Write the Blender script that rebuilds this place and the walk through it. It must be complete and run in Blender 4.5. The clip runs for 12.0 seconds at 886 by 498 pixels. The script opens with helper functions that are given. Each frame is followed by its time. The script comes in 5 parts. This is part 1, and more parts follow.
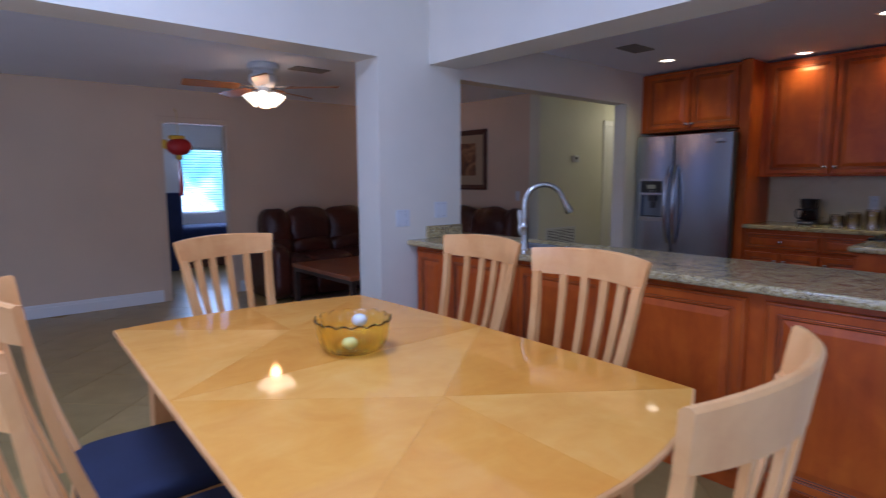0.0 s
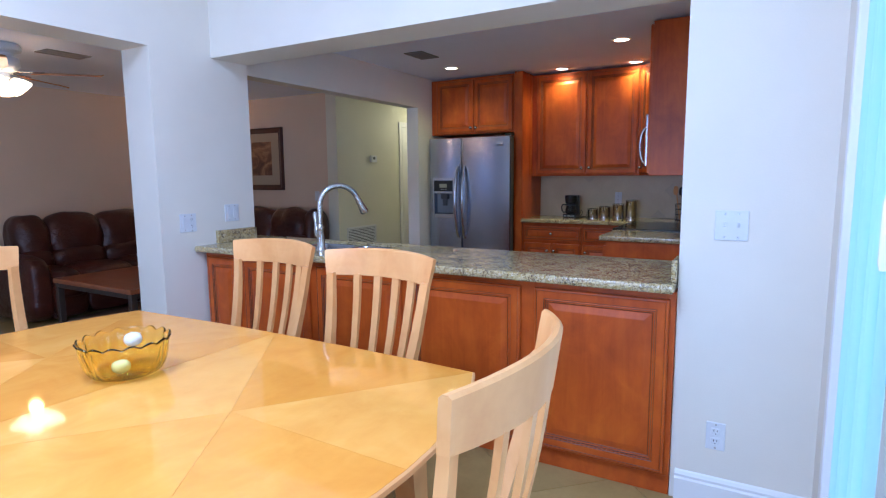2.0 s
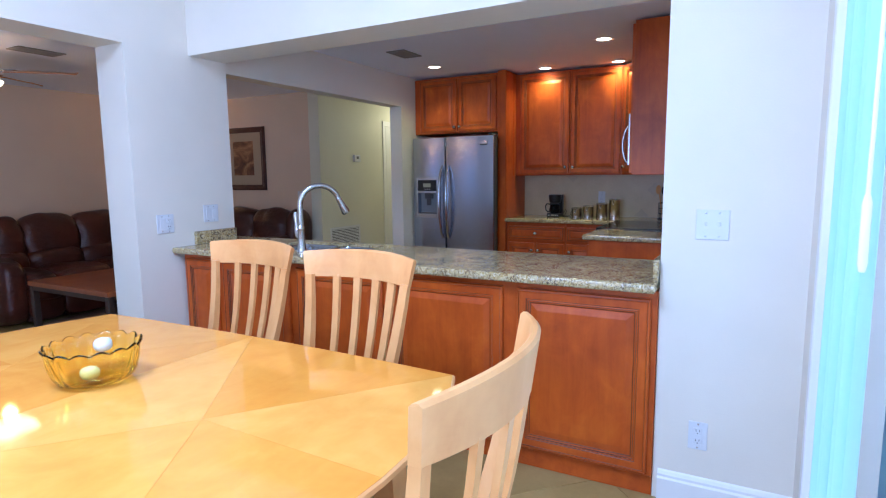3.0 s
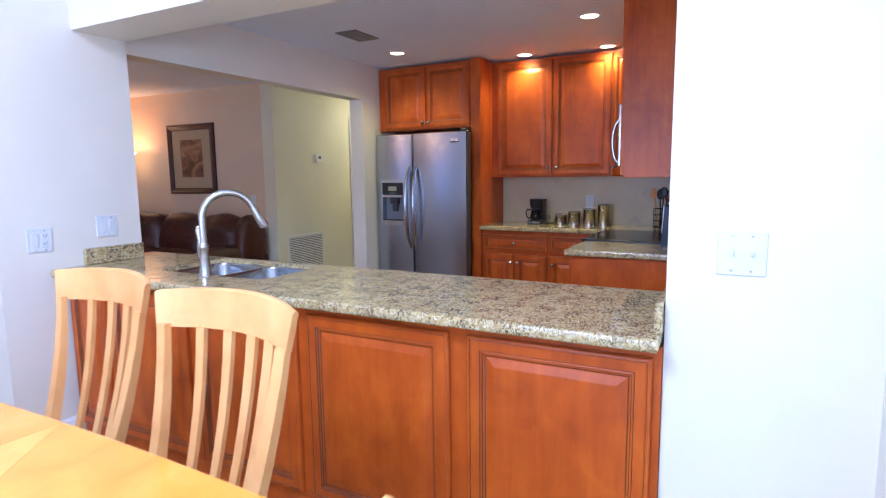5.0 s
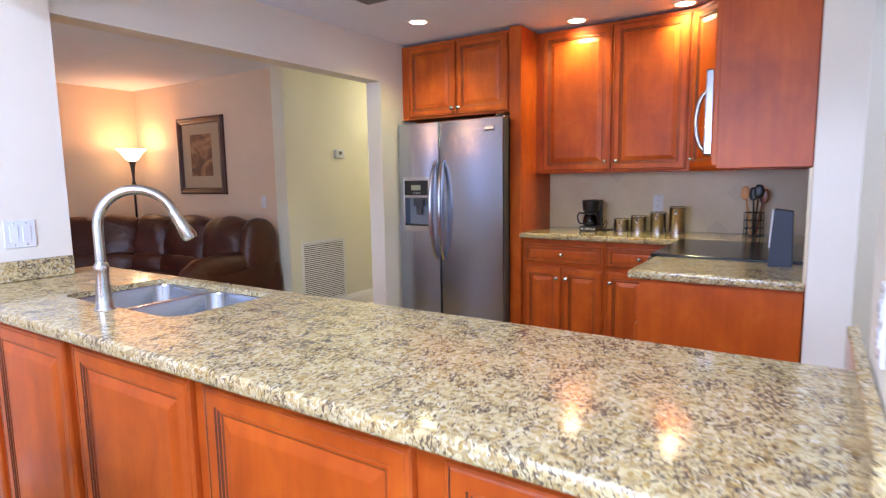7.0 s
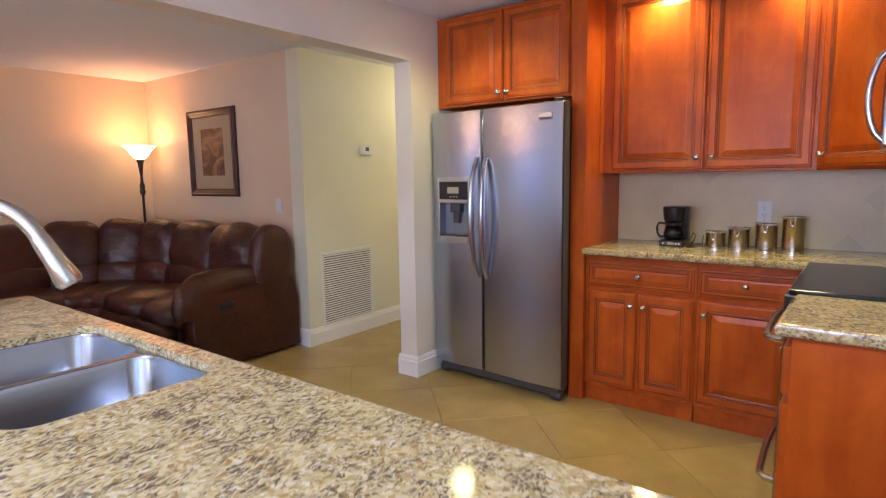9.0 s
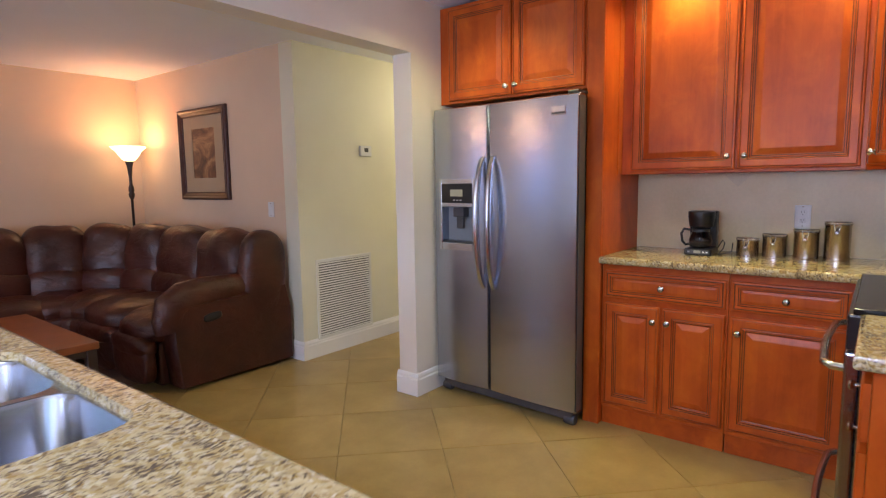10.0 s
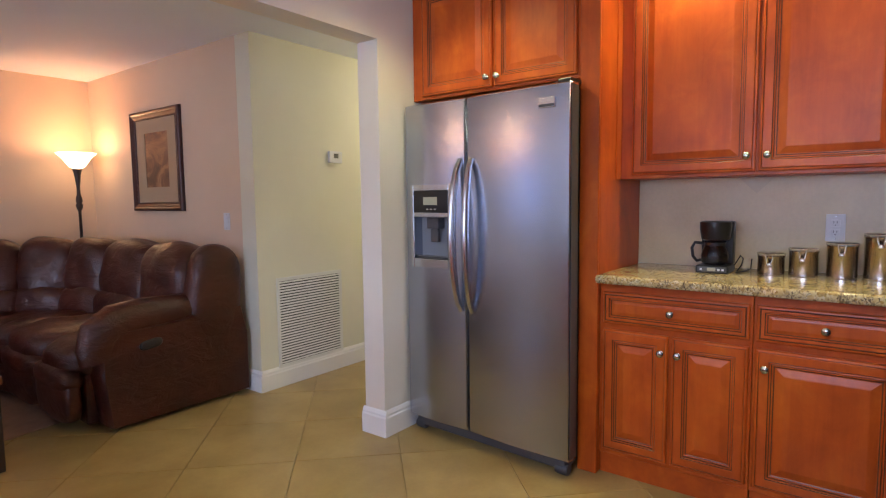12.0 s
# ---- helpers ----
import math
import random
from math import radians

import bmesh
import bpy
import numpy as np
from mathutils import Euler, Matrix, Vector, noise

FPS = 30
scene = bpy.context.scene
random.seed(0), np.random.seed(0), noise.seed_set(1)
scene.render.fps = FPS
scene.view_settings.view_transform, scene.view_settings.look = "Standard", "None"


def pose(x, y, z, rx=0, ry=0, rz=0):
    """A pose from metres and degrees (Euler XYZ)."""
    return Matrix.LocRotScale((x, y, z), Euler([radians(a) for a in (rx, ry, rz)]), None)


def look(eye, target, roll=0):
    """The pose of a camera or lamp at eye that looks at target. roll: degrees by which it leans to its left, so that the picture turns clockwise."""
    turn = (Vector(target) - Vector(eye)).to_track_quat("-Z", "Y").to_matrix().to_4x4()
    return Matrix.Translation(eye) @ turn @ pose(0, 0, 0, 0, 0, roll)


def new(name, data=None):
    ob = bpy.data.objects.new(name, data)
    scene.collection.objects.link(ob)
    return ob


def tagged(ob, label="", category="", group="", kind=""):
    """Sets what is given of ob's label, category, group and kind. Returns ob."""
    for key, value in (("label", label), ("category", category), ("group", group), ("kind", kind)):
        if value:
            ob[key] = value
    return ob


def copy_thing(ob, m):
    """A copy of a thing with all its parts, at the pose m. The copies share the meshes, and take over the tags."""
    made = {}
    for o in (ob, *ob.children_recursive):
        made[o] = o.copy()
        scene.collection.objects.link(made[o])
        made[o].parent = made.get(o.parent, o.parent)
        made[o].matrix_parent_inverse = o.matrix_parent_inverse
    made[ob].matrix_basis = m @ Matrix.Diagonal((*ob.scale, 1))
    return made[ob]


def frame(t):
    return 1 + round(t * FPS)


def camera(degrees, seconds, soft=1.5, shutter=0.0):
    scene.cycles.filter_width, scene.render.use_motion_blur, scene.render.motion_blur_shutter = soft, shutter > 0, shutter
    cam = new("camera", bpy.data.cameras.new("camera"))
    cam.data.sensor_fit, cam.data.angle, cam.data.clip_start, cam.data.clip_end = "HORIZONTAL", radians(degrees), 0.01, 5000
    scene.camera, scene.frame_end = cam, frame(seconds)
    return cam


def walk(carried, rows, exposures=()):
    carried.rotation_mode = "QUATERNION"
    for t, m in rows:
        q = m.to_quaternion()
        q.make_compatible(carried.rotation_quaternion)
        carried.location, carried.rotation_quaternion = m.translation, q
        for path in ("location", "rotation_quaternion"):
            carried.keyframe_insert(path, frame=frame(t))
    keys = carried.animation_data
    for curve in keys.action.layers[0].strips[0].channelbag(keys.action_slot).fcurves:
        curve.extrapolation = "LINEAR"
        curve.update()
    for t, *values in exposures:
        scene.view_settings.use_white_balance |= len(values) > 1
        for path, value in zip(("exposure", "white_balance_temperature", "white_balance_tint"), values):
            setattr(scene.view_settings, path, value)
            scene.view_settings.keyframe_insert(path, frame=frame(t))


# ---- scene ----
cam = camera(76.1, 12.0, soft=1.15, shutter=0.5)
PATH = [
    (0, (0.537, 0.381, 1.330), (1.83, 1.887, 1.084), -0.3),
    (0.5, (0.553, 0.339, 1.336), (2.048, 1.645, 1.089), -0.4),
    (1, (0.551, 0.325, 1.339), (2.180, 1.458, 1.087), -0.5),
    (1.5, (0.550, 0.331, 1.338), (2.244, 1.364, 1.083), -0.5),
    (2, (0.558, 0.324, 1.345), (2.278, 1.312, 1.089), -0.5),
    (2.5, (0.570, 0.307, 1.353), (2.301, 1.274, 1.095), -0.6),
    (3, (0.595, 0.320, 1.345), (2.338, 1.265, 1.087), -0.6),
    (3.2, (0.633, 0.330, 1.345), (2.379, 1.272, 1.086), -0.6),
    (5, (1.317, 0.451, 1.359), (3.073, 1.372, 1.101), -0.7),
    (5.5, (1.536, 0.519, 1.351), (3.286, 1.451, 1.092), -0.7),
    (6, (1.750, 0.573, 1.342), (3.491, 1.522, 1.084), -0.8),
    (6.5, (1.990, 0.631, 1.324), (3.699, 1.639, 1.071), -0.8),
    (7, (2.176, 0.716, 1.316), (3.838, 1.802, 1.066), -0.9),
    (8.8, (2.782, 1.119, 1.326), (4.369, 2.309, 1.075), -0.9),
    (9, (2.839, 1.170, 1.329), (4.419, 2.369, 1.076), -0.9),
    (9.5, (2.961, 1.266, 1.328), (4.532, 2.478, 1.075), -0.9),
    (10, (3.094, 1.330, 1.302), (4.662, 2.550, 1.070), -0.8),
    (10.5, (3.242, 1.405, 1.304), (4.809, 2.629, 1.086), -0.7),
    (11, (3.352, 1.452, 1.294), (4.923, 2.674, 1.09), -0.7),
    (11.5, (3.443, 1.487, 1.273), (5.02, 2.702, 1.081), -0.7),
    (12, (3.522, 1.524, 1.249), (5.109, 2.727, 1.075), -0.7),
]
walk(cam, [(t, look(eye, target, roll)) for t, eye, target, roll in PATH],
     [(0.0, -1.4, 5450, 23), (0.5, -1.22, 5400, 18), (1.0, -0.95, 5350, 15), (1.5, -0.68, 5350, 13), (2.5, -0.43, 5350, 15), (3.2, -0.31, 5350, 13),
      (5.0, 0.18, 5600, 18), (7.0, 0.61, 6200, 19), (9.0, 0.51, 6500, 20), (12.0, 0.43, 6200, 21)])

# ---------------------------------------------------------------- light
world = bpy.data.worlds.new("sky")
scene.world = world
world.use_nodes = True
wn = world.node_tree.nodes
sky = wn.new("ShaderNodeTexSky")
sky.sky_type, sky.sun_disc = "NISHITA", False
sky.sun_elevation, sky.sun_rotation = radians(30), radians(0)
world.node_tree.links.new(sky.outputs[0], wn["Background"].inputs[0])
wn["Background"].inputs[1].default_value = 0.12


def lamp(name, kind, m, watts, colour, size=0.1, size_y=None, spread=None, cone=None):
    d = bpy.data.lights.new(name, kind)
    d.energy, d.color = watts, colour
    if kind == "AREA":
        d.size = size
        if size_y:
            d.shape, d.size_y = "RECTANGLE", size_y
        if spread:
            d.spread = radians(spread)
    else:
        d.shadow_soft_size = size
    if cone:
        d.spot_size, d.spot_blend = radians(cone), 0.7
    ob = new(name, d)
    ob.matrix_world = m
    return ob


DAY = (0.56, 0.70, 1.0)
WARM = (1.0, 0.97, 0.42)
sun = bpy.data.lights.new("sun", "SUN")
sun.energy, sun.angle, sun.color = 3.0, radians(0.5), (1.0, 0.95, 0.88)
new("sun", sun).matrix_world = look((1, 14, 8), (0, 0, 0))
# daylight that the sliding door, passage and bedroom windows let in, with unseen fill added
lamp("daylight_sliding_door", "AREA", look((0.38, -0.02, 1.12), (0.38, 3.0, 1.0)), 76, DAY, 3.86, 2.0)
# Unseen west source, added to brighten the dining room and kitchen.
lamp("fill_west_daylight", "AREA", look((-1.98, 1.75, 1.25), (3.0, 1.75, 1.75)), 115, DAY, 2.3, 1.9)
# Blue fill from an unseen window, added for the refrigerator's reflection.
lamp("fill_living_blue", "AREA", look((-0.8, 7.03, 1.45), (-0.2, 4.0, 1.1)), 8, (0.26, 0.45, 1.0), 1.2, 1.1)
# Overhead fill added to brighten the table; the ceiling above is unseen.
lamp("fill_overhead_daylight", "AREA", look((0.7, 1.7, 3.04), (0.7, 1.7, 0.0)), 155, DAY, 1.0, 1.0)
lamp("daylight_passage_window", "AREA", look((6.44, -0.7, 1.5), (4.2, -0.5, 1.2)), 45, DAY, 0.9, 1.0)
lamp("daylight_bedroom_window", "AREA", look((3.7, 10.05, 1.4), (3.0, 7.0, 0.8)), 60, DAY, 0.9, 1.2)
CANS = ((5.44, 3.02), (6.05, 2.13), (5.13, 1.365), (6.08, 1.445))
for cx, cy in CANS:
    lamp("can_lamp", "SPOT", look((cx, cy, 2.345), (cx, cy, 0.0)), 20, WARM, 0.05, cone=140)
lamp("floor_lamp_bulb", "POINT", pose(5.455, 6.76, 1.665), 5.4, (1.0, 0.52, 0.27), 0.05)
lamp("fan_lamp_bulb", "POINT", pose(2.62, 5.15, 1.90), 7, (1.0, 0.44, 0.15), 0.045)
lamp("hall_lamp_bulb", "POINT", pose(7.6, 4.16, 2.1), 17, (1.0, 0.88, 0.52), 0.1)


# ---------------------------------------------------------------- materials
def material(name, base, rough=0.5, metal=0.0, coat=0.0):
    m = bpy.data.materials.new(name)
    m.use_nodes = True
    b = m.node_tree.nodes["Principled BSDF"]
    b.inputs["Base Color"].default_value = (*base, 1)
    b.inputs["Roughness"].default_value = rough
    b.inputs["Metallic"].default_value = metal
    if coat:
        b.inputs["Coat Weight"].default_value = coat
        b.inputs["Coat Roughness"].default_value = 0.06
    return m


class Nodes:
    """Short hands for building a material's nodes."""

    def __init__(self, m):
        self.m, self.t = m, m.node_tree
        self.b = self.t.nodes["Principled BSDF"]

    def add(self, kind, **values):
        n = self.t.nodes.new(kind)
        for k, v in values.items():
            n.inputs[k.replace("_", " ")].default_value = v
        return n

    def link(self, a, b):
        self.t.links.new(a, b)

    def coords(self, scale=(1, 1, 1), rot=(0, 0, 0), per_object=False):
        c = self.add("ShaderNodeTexCoord")
        mp = self.add("ShaderNodeMapping")
        mp.inputs["Scale"].default_value = scale
        mp.inputs["Rotation"].default_value = rot
        self.link(c.outputs["Object"], mp.inputs["Vector"])
        if per_object:
            info = self.add("ShaderNodeObjectInfo")
            mul = self.add("ShaderNodeMath")
            mul.operation = "MULTIPLY"
            mul.inputs[1].default_value = 37.0
            self.link(info.outputs["Random"], mul.inputs[0])
            self.link(mul.outputs[0], mp.inputs["Location"])
        return mp.outputs["Vector"]

    def noise(self, vec, scale, detail=4.0, rough=0.55, distortion=0.0):
        n = self.add("ShaderNodeTexNoise", Scale=scale, Detail=detail, Roughness=rough, Distortion=distortion)
        self.link(vec, n.inputs["Vector"])
        return n.outputs["Fac"]

    def ramp(self, fac, stops):
        r = self.add("ShaderNodeValToRGB")
        e = r.color_ramp.elements
        while len(e) < len(stops):
            e.new(0.5)
        for el, (p, c) in zip(e, stops):
            el.position, el.color = p, (*c, 1)
        self.link(fac, r.inputs["Fac"])
        return r.outputs["Color"]

    def mix(self, fac, a, b, blend="MIX"):
        n = self.add("ShaderNodeMix")
        n.data_type, n.blend_type = "RGBA", blend
        slots = [i for i in n.inputs if i.type == "RGBA"]
        for sock, v in ((n.inputs[0], fac), (slots[0], a), (slots[1], b)):
            if isinstance(v, (int, float)):
                sock.default_value = v
            elif isinstance(v, tuple):
                sock.default_value = (*v, 1)
            else:
                self.link(v, sock)
        return [o for o in n.outputs if o.type == "RGBA"][0]

    def bump(self, height, strength=0.2, distance=0.01):
        n = self.add("ShaderNodeBump", Strength=strength, Distance=distance)
        self.link(height, n.inputs["Height"])
        self.link(n.outputs["Normal"], self.b.inputs["Normal"])

    def colour(self, c):
        self.link(c, self.b.inputs["Base Color"])

    def rough(self, fac, lo, hi):
        r = self.add("ShaderNodeMapRange")
        r.inputs["To Min"].default_value, r.inputs["To Max"].default_value = lo, hi
        self.link(fac, r.inputs["Value"])
        self.link(r.outputs["Result"], self.b.inputs["Roughness"])


def painted(name, base, rough=0.6, stain=0.06, bump=0.12, grain=140.0):
    m = material(name, base, rough)
    n = Nodes(m)
    v = n.coords()
    big = n.noise(v, 1.3, 5)
    dark = tuple(c * (1 - stain) for c in base)
    lite = tuple(min(1, c * (1 + stain * 0.5)) for c in base)
    n.colour(n.ramp(big, [(0.3, dark), (0.7, lite)]))
    n.bump(n.noise(v, grain, 3), bump, 0.004)
    return m


def timber(name, dark, mid, lite, rough, along=2, scale=1.0, coat=0.0, contrast=1.0, shine=0.5):
    """Wood with its grain along one axis (0 x, 1 y, 2 z)."""
    m = material(name, mid, rough, coat=coat)
    n = Nodes(m)
    n.b.inputs["Specular IOR Level"].default_value = shine
    s = [9.0 * scale, 9.0 * scale, 9.0 * scale]
    s[along] = 0.7 * scale
    v = n.coords(tuple(s), per_object=True)
    grain = n.noise(v, 2.2, 8, 0.62, 0.6)
    blotch = n.noise(n.coords((2.6, 2.6, 1.8), per_object=True), 2.4, 4, 0.6, 0.5)
    c1 = n.ramp(grain, [(0.25, dark), (0.5, mid), (0.78, lite)])
    c2 = n.ramp(blotch, [(0.3, dark), (0.55, mid), (0.75, lite)])
    n.colour(n.mix(0.5 * contrast, c2, c1))
    n.rough(grain, rough * 0.8, rough * 1.25)
    n.bump(grain, 0.05, 0.002)
    return m


WALL = painted("cream_wall_paint", (0.78, 0.725, 0.62))
PEACH = painted("peach_wall_paint", (0.71, 0.545, 0.385))
# Cream wall paint with the hall lamp's yellow-green light mixed into the colour.
HALLTINT = painted("hall_lamp_tinted_paint", (0.73, 0.71, 0.56))
# White paint; the blue daylight on the ceilings is put into its colour.
CEIL = painted("daylit_ceiling_paint", (0.81, 0.85, 0.95), 0.75, 0.03, 0.25, 60.0)
TRIM = painted("white_trim_paint", (0.80, 0.79, 0.76), 0.4, 0.03, 0.03)
CHERRY_TONES = ((0.300, 0.043, 0.0052), (0.500, 0.088, 0.0085), (0.645, 0.151, 0.0140))
CHERRY = timber("cherry_wood", *CHERRY_TONES, 0.35, 2, 0.9, 0.0, 0.8, 0.36)
CHERRY_H = timber("cherry_wood_across", *CHERRY_TONES, 0.35, 1, 0.9, 0.0, 0.8, 0.36)
GLAZE = material("dark_glaze", (0.12, 0.030, 0.010), 0.4)
MAPLE = timber("maple_wood", (0.65, 0.28, 0.085), (0.77, 0.385, 0.135), (0.82, 0.455, 0.19), 0.34, 2, 0.8, 0.0, 0.6, 0.4)
MAPLE_H = timber("maple_wood_across", (0.65, 0.28, 0.085), (0.77, 0.385, 0.135), (0.82, 0.455, 0.19), 0.34, 0, 0.8, 0.0, 0.6, 0.4)
WALNUT = timber("coffee_table_wood", (0.16, 0.045, 0.016), (0.26, 0.075, 0.025), (0.34, 0.11, 0.04), 0.3, 0, 0.8, 0.2)
FRAMEWOOD = timber("picture_frame_wood", (0.026, 0.0065, 0.004), (0.062, 0.0145, 0.0075), (0.10, 0.026, 0.011), 0.38, 2, 2.0)


def granite():
    m = material("speckled_granite", (0.55, 0.47, 0.33), 0.07)
    n = Nodes(m)
    v = n.coords()
    warp = n.add("ShaderNodeTexNoise", Scale=22.0, Detail=3.0)
    n.link(v, warp.inputs["Vector"])
    mv = n.mix(0.035, v, warp.outputs["Color"], "ADD")
    cell = n.add("ShaderNodeTexVoronoi", Scale=120.0)
    n.link(mv, cell.inputs["Vector"])
    sep = n.add("ShaderNodeSeparateColor")
    n.link(cell.outputs["Color"], sep.inputs["Color"])
    base = n.ramp(sep.outputs[0], [(0.0, (0.36, 0.235, 0.070)), (0.25, (0.55, 0.43, 0.215)), (0.5, (0.61, 0.51, 0.29)), (0.7, (0.47, 0.335, 0.125)),
                                   (0.85, (0.66, 0.58, 0.40)), (0.97, (0.33, 0.21, 0.070))])
    dark = n.noise(n.mix(1.0, mv, (0.55, 1.35, 1.0), "MULTIPLY"), 128.0, 4, 0.55, 0.9)
    patch = n.noise(v, 14.0, 3)
    add = n.add("ShaderNodeMath")
    add.operation = "MULTIPLY_ADD"
    add.inputs[1].default_value = 0.45
    n.link(patch, add.inputs[0])
    n.link(dark, add.inputs[2])
    mask = n.ramp(add.outputs[0], [(0.755, (0, 0, 0)), (0.835, (1, 1, 1))])
    grey = n.noise(mv, 44.0, 4, 0.6)
    base = n.mix(n.ramp(grey, [(0.56, (0, 0, 0)), (0.66, (0.8, 0.8, 0.8))]), base, (0.33, 0.25, 0.135))
    n.colour(n.mix(mask, base, (0.13, 0.095, 0.06)))
    n.rough(dark, 0.05, 0.14)
    return m


GRANITE = granite()


def leather():
    m = material("brown_leather", (0.05, 0.017, 0.010), 0.36)
    n = Nodes(m)
    n.b.inputs["Specular IOR Level"].default_value = 0.5
    v = n.coords()
    blot = n.noise(v, 3.0, 5)
    n.colour(n.ramp(blot, [(0.3, (0.028, 0.0056, 0.0030)), (0.7, (0.074, 0.0160, 0.0075))]))
    wr = n.noise(n.coords((1.0, 1.0, 2.2)), 7.0, 6, 0.6, 0.8)
    n.rough(wr, 0.27, 0.42)
    n.bump(wr, 0.6, 0.02)
    return m


LEATHER = leather()


def steel(name, base, rough, along):
    m = material(name, base, rough, 1.0)
    n = Nodes(m)
    s = [4.0, 4.0, 4.0]
    s[along] = 0.05
    v = n.coords(tuple(s))
    brush = n.noise(v, 90.0, 3, 0.6)
    n.rough(brush, rough * 0.85, rough * 1.2)
    n.bump(brush, 0.03, 0.001)
    big = n.noise(n.coords(), 2.5, 3)
    n.colour(n.ramp(big, [(0.3, tuple(c * 0.93 for c in base)), (0.7, base)]))
    m.node_tree.nodes["Principled BSDF"].inputs["Anisotropic"].default_value = 0.4
    return m


# Base tinted blue in place of the daylight that neutral steel would mirror.
STEEL = steel("brushed_stainless_steel", (0.42, 0.455, 0.54), 0.24, 1)
STEEL_V = steel("brushed_steel_handle", (0.56, 0.575, 0.61), 0.22, 2)
NICKEL = material("satin_nickel", (0.52, 0.505, 0.48), 0.27, 1.0)
SINKSTEEL = steel("sink_steel", (0.36, 0.375, 0.41), 0.20, 0)
BLACK = material("black_plastic", (0.012, 0.012, 0.013), 0.3)
DARKGREY = material("dark_grey_plastic", (0.06, 0.06, 0.065), 0.4)
BLACKGLASS = material("black_cooktop_glass", (0.012, 0.012, 0.011), 0.16)
BLACKGLASS.node_tree.nodes["Principled BSDF"].inputs["Specular IOR Level"].default_value = 0.3
IRON = painted("dark_bronze_metal", (0.035, 0.022, 0.016), 0.42, 0.2, 0.1)
PLATE = material("white_plate_plastic", (0.70, 0.71, 0.72), 0.35)
SLOT = material("slot_shadow_plastic", (0.10, 0.10, 0.10), 0.5)
VENTMETAL = painted("white_vent_enamel", (0.72, 0.72, 0.68), 0.4, 0.04, 0.02)
# Shaded copy of the white vent enamel, for the ceiling vents.
VENTSHADED = painted("shaded_vent_enamel", (0.20, 0.20, 0.20), 0.5)
DUCTSHADE = material("duct_shade_sheet", (0.02, 0.018, 0.016), 0.8)
PAPERMAT = painted("picture_mat_board", (0.40, 0.305, 0.195), 0.8, 0.04, 0.05)


def fabric(name, base):
    m = material(name, base, 0.9)
    n = Nodes(m)
    v = n.coords()
    n.colour(n.ramp(n.noise(v, 9.0, 4), [(0.3, tuple(c * 0.75 for c in base)), (0.7, base)]))
    n.bump(n.noise(v, 420.0, 2), 0.5, 0.003)
    return m


NAVY = fabric("navy_fabric", (0.016, 0.022, 0.055))
RUGCLOTH = fabric("brown_rug_pile", (0.40, 0.235, 0.14))
BEDCLOTH = fabric("blue_bed_cloth", (0.02, 0.035, 0.11))


def stone_tile(name, a, b, rough):
    m = material(name, a, rough)
    n = Nodes(m)
    v = n.coords(per_object=True)
    cloud = n.noise(v, 4.5, 4, 0.55)
    fine = n.noise(v, 60.0, 4, 0.6)
    c = n.ramp(cloud, [(0.33, b), (0.68, a)])
    c = n.mix(0.10, c, n.ramp(fine, [(0.35, tuple(k * 0.6 for k in b)), (0.65, a)]))
    info = n.add("ShaderNodeObjectInfo")
    tone = n.ramp(info.outputs["Random"], [(0.0, (0.90, 0.90, 0.90)), (1.0, (1.0, 1.0, 1.0))])
    n.colour(n.mix(1.0, c, tone, "MULTIPLY"))
    n.rough(fine, rough * 0.97, rough * 1.03)
    return m


TILE = stone_tile("beige_floor_tile", (0.435, 0.303, 0.112), (0.335, 0.224, 0.072), 0.30)
GROUT = painted("tan_grout", (0.33, 0.228, 0.085), 0.9)
SPLASHTILE = stone_tile("cream_splash_tile", (0.74, 0.63, 0.42), (0.66, 0.545, 0.34), 0.36)
SPLASHDOT = stone_tile("taupe_accent_tile", (0.64, 0.54, 0.37), (0.57, 0.47, 0.31), 0.35)


def glass(name, tint=(1, 1, 1), rough=0.0, ior=1.45):
    m = material(name, tint, rough)
    b = m.node_tree.nodes["Principled BSDF"]
    b.inputs["Transmission Weight"].default_value = 1.0
    b.inputs["IOR"].default_value = ior
    return m


CLEAR = glass("clear_window_glass", (0.93, 0.97, 0.98))
AMBER = glass("amber_pressed_glass", (1.0, 0.92, 0.36), 0.0, 1.45)
AMBER.node_tree.nodes["Principled BSDF"].inputs["Transmission Weight"].default_value = 1.0
CARAFE = glass("dark_carafe_glass", (0.10, 0.08, 0.07), 0.02)


def glow(name, colour, strength):
    m = material(name, colour, 0.5)
    b = m.node_tree.nodes["Principled BSDF"]
    b.inputs["Emission Color"].default_value = (*colour, 1)
    b.inputs["Emission Strength"].default_value = strength
    return m


CANGLOW = glow("can_lens_glow", (1.0, 0.80, 0.52), 14.0)
SHADEGLOW = glow("lamp_shade_glow", (1.0, 0.70, 0.36), 4.5)
FANGLOW = glow("fan_glass_glow", (1.0, 0.80, 0.55), 6.0)
LCD = glow("pale_display", (0.30, 0.30, 0.22), 0.15)


